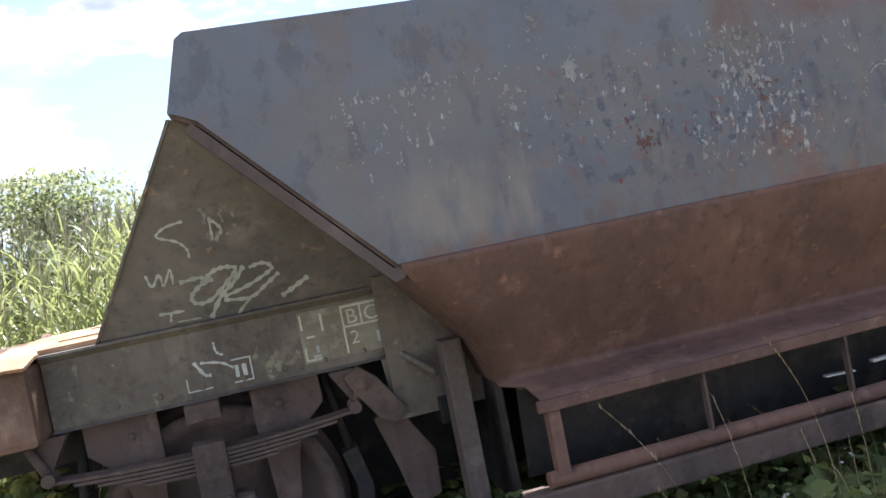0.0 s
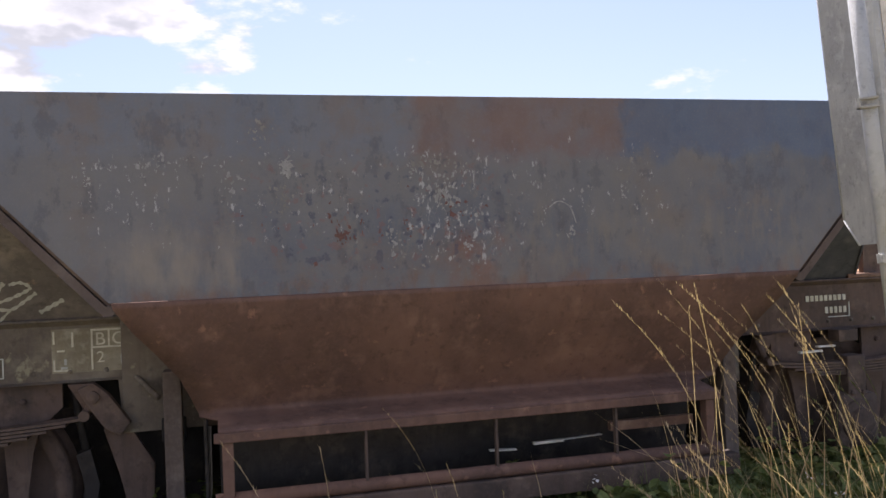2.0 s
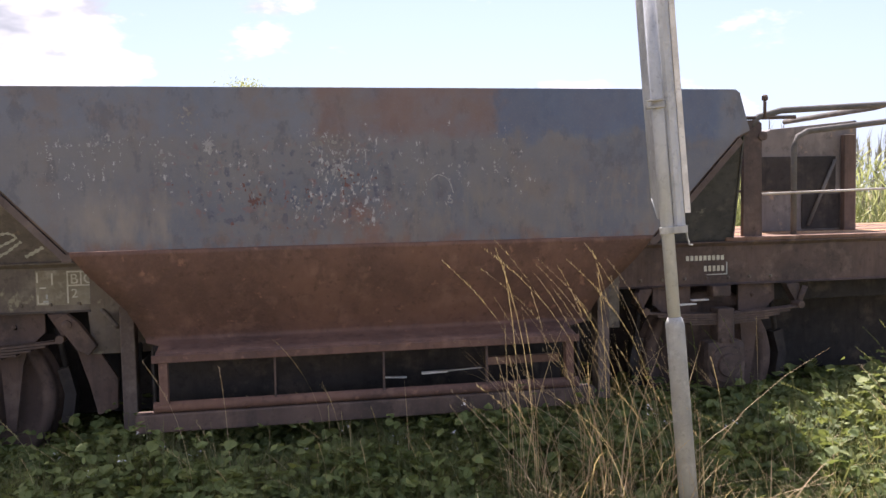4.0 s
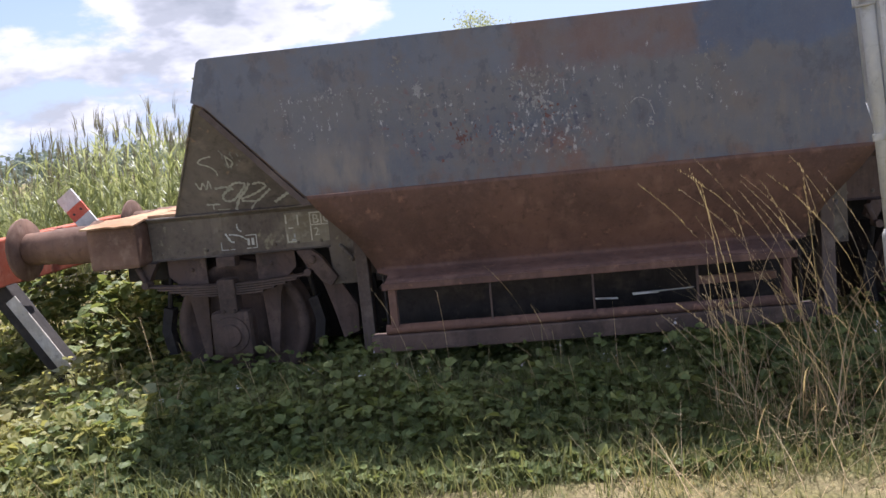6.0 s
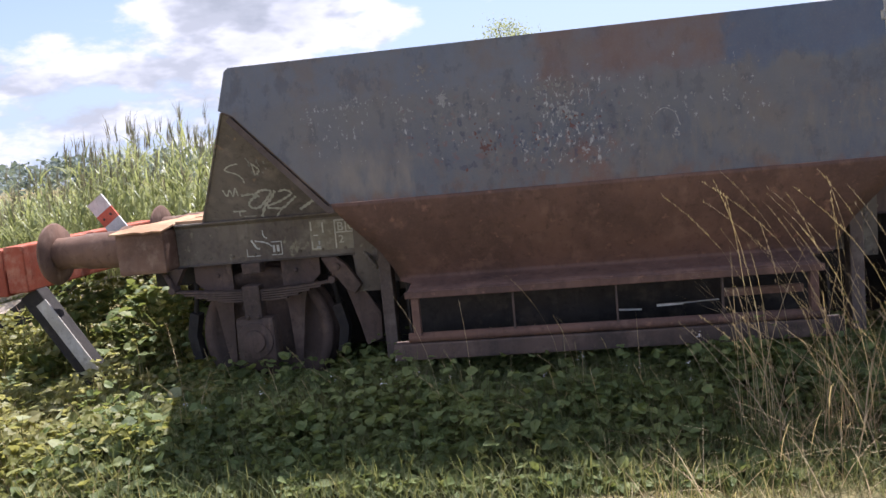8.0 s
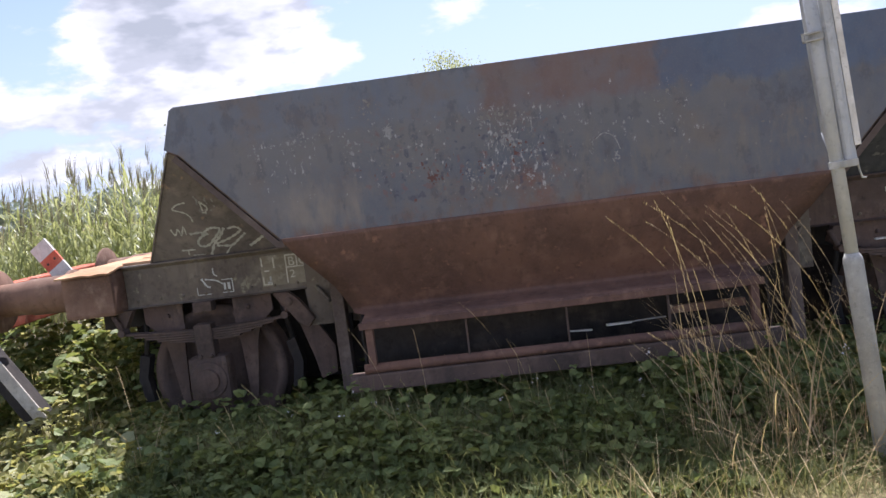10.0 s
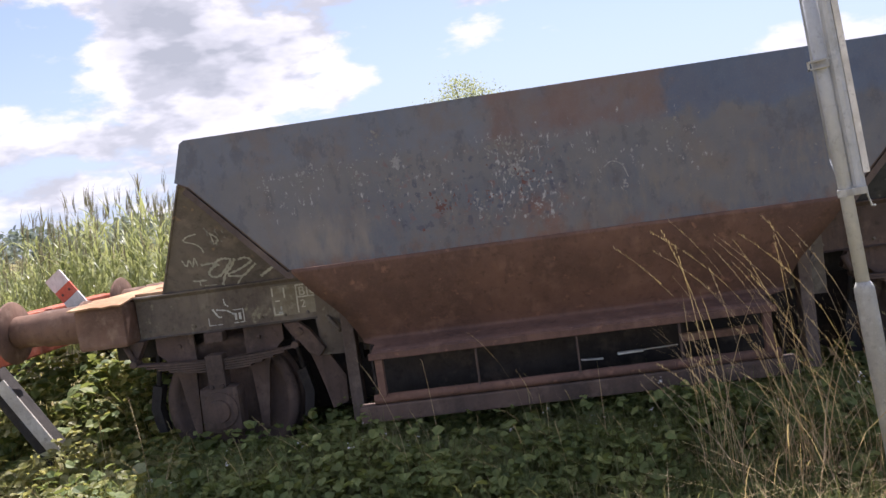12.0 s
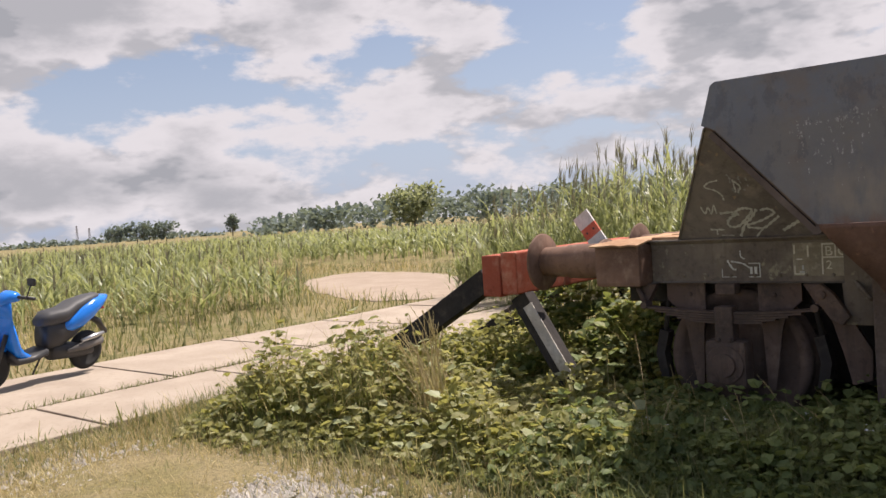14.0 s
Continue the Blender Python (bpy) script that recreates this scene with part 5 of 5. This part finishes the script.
stuff("verge_grass", [strips(on_ground(p[~k]), R.uniform(0.12, 0.38, (~k).sum()), R.uniform(0.2, 0.9, (~k).sum()), R.uniform(0, 6.28, (~k).sum()), R.uniform(0.012, 0.026, (~k).sum()), 3)], GRASS, "green verge grass beside the slab road", "grass")
stuff("verge_straw", [strips(on_ground(p[k]), R.uniform(0.15, 0.45, k.sum()), R.uniform(0.2, 0.9, k.sum()), R.uniform(0, 6.28, k.sum()), R.uniform(0.01, 0.02, k.sum()), 3)], STRAW, "straw-coloured verge grass beside the slab road", "grass")

# joints of the slab road
p = np.concatenate([scatter(3400, -6.24, -6.08, -12, 7), scatter(1500, -8.5, -8.22, -12, 7), scatter(3600, -4.92, -4.5, -12, 7)])
p[:, 0] -= 0.015 * p[:, 1]
n = len(p)
stuff("joint_grass", [strips(on_ground(p, 0.05), R.uniform(0.03, 0.13, n), R.uniform(0.3, 1.2, n), R.uniform(0, 6.28, n), R.uniform(0.006, 0.014, n), 2)], GRASS, "tufts of grass in the road joints", "grass")


def tall_grass(name, p, hmin, hmax, mat, label, heads=True, width=0.0036, way=2.9, spread=0.8, tilt=(0.26, 0.18)):
    n = len(p)
    h, lean, az = R.uniform(hmin, hmax, n), np.abs(R.normal(tilt[0], tilt[1], n)), R.normal(way, spread, n)
    base = on_ground(p)
    chunks = [strips(base, h, lean, az, np.full(n, width), 9, 3.0)]
    if heads:
        k = h > hmin + (hmax - hmin) * 0.3
        reach = (lean * h)[k]
        for i in range(34):
            f = 1 - 0.22 * i / 34
            up = h[k] * (f - 0.25 * lean[k] ** 2 * f ** 2)
            q = base[k] + np.stack([reach * f ** 3.0 * np.cos(az[k]), reach * f ** 3.0 * np.sin(az[k]), up - 0.006], -1)
            chunks.append(strips(q, R.uniform(0.008, 0.024, k.sum()), R.uniform(0.1, 0.7, k.sum()), az[k] + R.normal(0, 0.8, k.sum()), np.full(k.sum(), width * 0.85), 2))
    m = n
    b2 = base[R.integers(0, n, m)] + np.concatenate([R.normal(0, 0.05, (m, 2)), np.zeros((m, 1))], -1)
    chunks.append(strips(b2, R.uniform(0.25, 0.7, m) * hmax, R.uniform(0.3, 1.1, m), R.uniform(0, 6.28, m), R.uniform(0.004, 0.008, m), 5, 2.0))
    return stuff(name, chunks, mat, label, "tall grass")


c = np.array([[2.96, -0.8], [3.02, -0.75], [3.35, -0.85], [3.42, -0.8], [3.5, -0.9], [3.45, -1.05], [3.75, -0.9]])
p = c[R.integers(0, len(c), 40)] + R.normal(0, 0.07, (40, 2))
tall_grass("tall_dry_grass", p, 1.0, 1.6, STRAW_HEAD, "tall bleached seeding grass beside the sign post", way=3.1, spread=0.6, tilt=(0.23, 0.11))
p = c[R.integers(0, len(c), 70)] + R.normal(0, 0.16, (70, 2))
tall_grass("dry_stalks", p, 0.4, 0.95, STRAW_HEAD, "shorter bleached grass stalks in front of the wagon")
p = np.concatenate([scatter(9, 4.2, 5.3, -1.1, -0.5), scatter(7, -0.5, 2.4, -0.7, -0.2)])
tall_grass("single_stalks", p, 0.5, 1.05, STRAW_HEAD, "single nodding grass stalks beside the wagon", way=3.0, spread=0.5)
p = np.concatenate([scatter(420, 2.3, 5.5, -1.9, -0.7), scatter(420, 2.9, 4.4, -1.3, -0.7)])
n = len(p)
stuff("straw_tussocks", [strips(on_ground(p), R.uniform(0.1, 0.5, n), R.uniform(0.3, 1.5, n), R.uniform(0, 6.28, n), R.uniform(0.002, 0.005, n), 5, 1.8)], STRAW_HEAD, "matted straw tussocks at the foot of the sign post", "tall grass")
p = np.array([[-1.95, -0.55]]) + R.normal(0, 0.08, (90, 2))
tall_grass("dry_grass_tuft", p, 0.5, 1.0, STRAW, "dry grass tuft beside the buffer stop", True, 0.007)
p = scatter(50, 4.3, 7.5, -0.8, 0.4)
tall_grass("weed_stems", p, 0.4, 1.0, GRASS, "green weed stems beside the wagon's far end", True, 0.006)
p = scatter(9500, -0.9, 5.4, -1.35, 0.05, lambda x, y: patchy(x, y, 2.1, 0.4) > -0.35)
n = len(p)
stuff("bed_grass", [strips(on_ground(p), bed_height(p[:, 0], p[:, 1]) * R.uniform(0.7, 1.25, n) + R.uniform(0.06, 0.2, n), R.uniform(0.1, 0.8, n), R.uniform(0, 6.28, n), R.uniform(0.003, 0.008, n), 4)], GRASS, "long grass blades standing among the brambles", "grass")
p = scatter(170, -3.6, -0.3, -1.3, 0.3)
h = bed_height(p[:, 0], p[:, 1])
k = h > 0.08
p, h, n = p[k], h[k], k.sum()
stuff("broad_leaves", [leaf_mesh(np.concatenate([p, (GROUND_Z + h * R.uniform(0.9, 1.15, n))[:, None]], -1), R.uniform(0.07, 0.13, n), R.uniform(0, 6.28, n), R.normal(-0.1, 0.3, n), R.normal(0, 0.3, n), 0.9)], BROAD_LEAF, "single pale broad leaves above the brambles", "brambles")
p = scatter(70, -1.0, 2.6, -0.9, 0.2)
tall_grass("sparse_stems", p, 0.25, 0.6, STRAW, "single pale grass stems among the brambles")


n = 34
p = np.stack([R.uniform(-0.5, 4.6, n), R.uniform(-0.35, 0.0, n)], -1)
q = np.concatenate([p, (GROUND_Z + bed_height(p[:, 0], p[:, 1]) + R.uniform(-0.02, 0.09, n))[:, None]], -1)
q = np.repeat(q, 5, 0) + R.normal(0, 0.012, (5 * n, 3))
stuff("white_flowers", [leaf_mesh(q, R.uniform(0.01, 0.02, 5 * n), R.uniform(0, 6.28, 5 * n), R.normal(0, 0.4, 5 * n), R.normal(0, 0.4, 5 * n), 1.0)], BOARD_WHITE, "tiny white flowers above the brambles", "flowers")


# gravel by the road
def build_pebbles():
    n = 5200
    p = np.array([[-2.55, -2.25]]) + R.normal(0, 1, (n, 2)) * np.array([0.75, 0.36])
    s = R.uniform(0.01, 0.038, n)
    v0 = np.array([(1, 0, 0), (0, 1, 0), (-1, 0, 0), (0, -1, 0), (0, 0, 0.7), (0, 0, -0.7)], float)
    v = v0[None] * s[:, None, None] * R.uniform(0.7, 1.3, (n, 6, 1))
    v += np.concatenate([p, np.full((n, 1), GROUND_Z + 0.005)], -1)[:, None]
    f = np.array([[0, 1, 4], [1, 2, 4], [2, 3, 4], [3, 0, 4], [1, 0, 5], [2, 1, 5], [3, 2, 5], [0, 3, 5]])
    stuff("gravel", [(v.reshape(-1, 3), ((np.arange(n) * 6)[:, None, None] + f).reshape(-1, 3))], PEBBLE, "loose grey gravel in dry grass", "gravel")


build_pebbles()


# ---- reeds ----
def reeds(name, p, h, label, plumes=1.0, wide=1.0):
    n = len(p)
    base = on_ground(p)
    az = R.normal(0.3, 0.7, n)
    lean = np.abs(R.normal(0.06, 0.05, n))
    chunks = [strips(base, h, lean, az, np.full(n, 0.011 * wide), 4, 1.5)]
    for i in range(7):
        f = R.uniform(0.15, 0.92, n)
        q = base + np.stack([lean * h * f ** 1.5 * np.cos(az), lean * h * f ** 1.5 * np.sin(az), h * f], -1)
        ln = R.uniform(0.3, 0.6, n) * (1.1 - 0.4 * f)
        chunks.append(strips(q, ln, R.uniform(0.5, 1.5, n), R.uniform(0, 6.28, n), R.uniform(0.018, 0.034, n) * wide, 4, 1.7))
    stuff(name, chunks, REED, label, "reeds")
    k = R.random(n) < plumes
    tip = base[k] + np.stack([lean[k] * h[k] * np.cos(az[k]), lean[k] * h[k] * np.sin(az[k]), h[k] * 0.985], -1)
    ch = []
    for i in range(8):
        m = k.sum()
        q = tip + np.stack([R.normal(0, 0.01, m), R.normal(0, 0.01, m), -0.02 * i + R.normal(0, 0.01, m)], -1)
        ch.append(strips(q, R.uniform(0.12, 0.32, m), R.uniform(0.1, 0.5, m), az[k] + R.normal(0, 0.6, m), np.full(m, 0.012 * wide), 2))
    stuff(name.replace("bed", "plumes").replace("field", "plumes"), ch, PLUME, "grey-brown reed plumes above the reed leaves", "reeds")


p = scatter(4300, -8.3, 12, 5.6, 10.5, lambda x, y: y > 6.2 - 0.12 * (x + 3.5) + 0.4 * np.sin(x * 1.3))
h = R.uniform(1.6, 2.6, len(p)) * (1 + 0.1 * np.sin(p[:, 0] * 2.1) * np.sin(p[:, 1] * 1.7)) * (0.45 + 0.53 * np.clip((p[:, 0] + 8.0) / 3.0, 0, 1))
reeds("reed_bed", p, h, "tall green reed bed behind the wagon", 0.55)
p = scatter(5200, -36, -9.6, -14, 14, lambda x, y: off_sand(x, y) & (x < -11.6 - 0.7 * np.sin(y * 0.9)) & ~((y > 6.5) & (x > -20)))
h = R.uniform(0.75, 1.3, len(p)) * (0.65 + 0.35 * np.clip((-11.4 - p[:, 0]) / 3, 0, 1))
reeds("reed_field", p, h, "pale green reed field beyond the slab road", 0.25, 1.5)
p = scatter(4200, -60, -8, 17.5, 45)
reeds("far_reed_field", p, R.uniform(0.75, 1.2, len(p)), "distant reed field across the sandy track", 0.15, 2.6)


# ---- trees ----
def tree_parts(name, x, y, height, spread, mat, label, leaves=2600, leaf=0.12, trunk_h=0.35, low=0.25, seed=1, group=""):
    r = np.random.default_rng(seed)
    t = thing(name, (x, y, GROUND_Z), label, "tree", group)
    bm = B()
    r0 = height * 0.018 + 0.03
    tube(bm, [(x, y, GROUND_Z - 0.05), (x + 0.03 * height, y, GROUND_Z + height * trunk_h), (x + 0.01 * height, y + 0.02 * height, GROUND_Z + height * 0.85)], [r0, r0 * 0.7, r0 * 0.15], 8)
    tips = []
    for i in range(26):
        f = r.uniform(low, 0.9)
        a = r.uniform(0, 6.28)
        out = spread * math.sqrt(max(0.05, 1 - ((f - 0.55) / 0.5) ** 2)) * r.uniform(0.45, 1.0)
        s = Vector((x + 0.02 * height, y, GROUND_Z + height * f * 0.75))
        e = Vector((x + out * math.cos(a), y + out * math.sin(a), GROUND_Z + height * min(0.97, f + r.uniform(0.02, 0.16))))
        tube(bm, [s, s.lerp(e, 0.5) + Vector((0, 0, -0.02 * height)), e], [r0 * 0.35, r0 * 0.22, r0 * 0.06], 5)
        tips += [e, s.lerp(e, 0.7)]
    tips.append(Vector((x, y, GROUND_Z + height * 0.95)))
    part("trunk", bm, BARK, t)
    tp = np.array([tuple(e) for e in tips])
    c = tp[r.integers(0, len(tp), leaves)]
    pos = c + r.normal(0, 1, (leaves, 3)) * np.array([0.16, 0.16, 0.1]) * spread
    pos[:, 2] = np.clip(pos[:, 2], GROUND_Z + 0.1 * height, GROUND_Z + height * 1.02)
    v, f = leaf_mesh(pos, r.uniform(0.6, 1.4, leaves) * leaf, r.uniform(0, 6.28, leaves), r.normal(0, 0.7, leaves), r.normal(0, 0.7, leaves), 0.55)
    crown = raw("crown", v.tolist(), f.tolist(), mat)
    crown.parent = t
    crown.matrix_parent_inverse = Matrix.Translation(-Vector(t.location))
    return t


tree_parts("willow_bush", -2.25, 10.8, 3.25, 1.85, WILLOW, "grey-green willow bush behind the reeds", 21000, 0.075, 0.2, 0.1, 3)
tree_parts("birch_tree", 0.3, 33.0, 7.1, 2.2, WILLOW, "grey-green tree rising behind the wagon", 7500, 0.1, 0.4, 0.3, 5)

for k, (dx, dy, el, dist, wide) in enumerate(((-0.878, 0.478, 0.012, 240, 3.2), (-0.868, 0.497, 0.014, 240, 3.6), (-0.861, 0.508, 0.012, 245, 2.8), (-0.852, 0.524, 0.013, 240, 3.2), (-0.811, 0.585, 0.016, 250, 1.8))):
    tree_parts("field_tree", 2 + dx * dist, -5 + dy * dist, 1.6 + el * dist + 0.6, wide, HAZED_LEAF, "small round distant tree on the flat horizon", 420, 0.9, 0.3, 0.25, 20 + k, "trees along the horizon")
tree_parts("poplar_tree", 2 - 0.668 * 150, -5 + 0.743 * 150, 1.6 + 0.039 * 150, 4.6, WILLOW, "large light green tree in front of the distant wood", 1500, 0.8, 0.25, 0.15, 31)


def build_wood():
    """Line of woodland along the horizon."""
    pos = []
    a0, a1 = math.atan2(-0.79, 0.61), math.atan2(-0.2, 0.98)
    for i in range(130):
        a = a0 + (a1 - a0) * i / 129
        dist = 210 + 25 * math.sin(i * 0.35)
        h = (3.2 + 3.2 * min(1, i / 30) + 1.3 * math.sin(i * 0.9) * math.sin(i * 0.23)) * (1.0 if i else 0.4)
        for j in range(64):
            f = R.random() ** 0.7
            pos.append((2 + math.sin(a) * dist + R.normal(0, 1.6), -5 + math.cos(a) * dist + R.normal(0, 2.5), GROUND_Z + 0.4 + h * f))
    pos = np.array(pos)
    n = len(pos)
    stuff("distant_wood", [leaf_mesh(pos, R.uniform(0.7, 1.7, n), R.uniform(0, 6.28, n), R.normal(0, 0.7, n), R.normal(0, 0.7, n), 0.8)], HAZED_LEAF, "hazy line of woodland along the horizon", "wood")
    pos = []
    for i in range(90):
        a = math.radians(-95 + 40 * i / 89)
        for j in range(26):
            pos.append((2 + math.sin(a) * 420 + R.normal(0, 3), -5 + math.cos(a) * 420 + R.normal(0, 3), GROUND_Z + 0.5 + 2.2 * R.random() * (0.6 + 0.4 * math.sin(i * 0.7))))
    pos = np.array(pos)
    n = len(pos)
    stuff("distant_hedge", [leaf_mesh(pos, R.uniform(1.2, 2.6, n), R.uniform(0, 6.28, n), R.normal(0, 0.6, n), R.normal(0, 0.6, n), 0.8)], HAZED_LEAF, "thin hazy hedge on the far horizon", "hedge")


build_wood()


def build_mast():
    for k, (dx, dy, el) in enumerate(((-0.897, 0.443, 0.017), (-0.891, 0.454, 0.014))):
        x, y, h = 2 + dx * 400, -5 + dy * 400, 1.6 + el * 400
        t = thing("power_mast", (x, y, GROUND_Z), "thin grey lattice power mast on the horizon", "mast", "masts on the horizon")
        bm = B()
        for sx, sy in ((-1, -1), (1, -1), (1, 1), (-1, 1)):
            tube(bm, [(x + sx * 0.5, y + sy * 0.5, GROUND_Z), (x + sx * 0.1, y + sy * 0.1, h)], 0.07, 5)
        part("lattice", bm, GREY_STEEL, t)
        for z in (0.8, 0.93):
            bm = B()
            box(bm, x - 1.2, x + 1.2, y - 0.08, y + 0.08, h * z, h * z + 0.16)
            part("cross_arm", bm, GREY_STEEL, t)


build_mast()
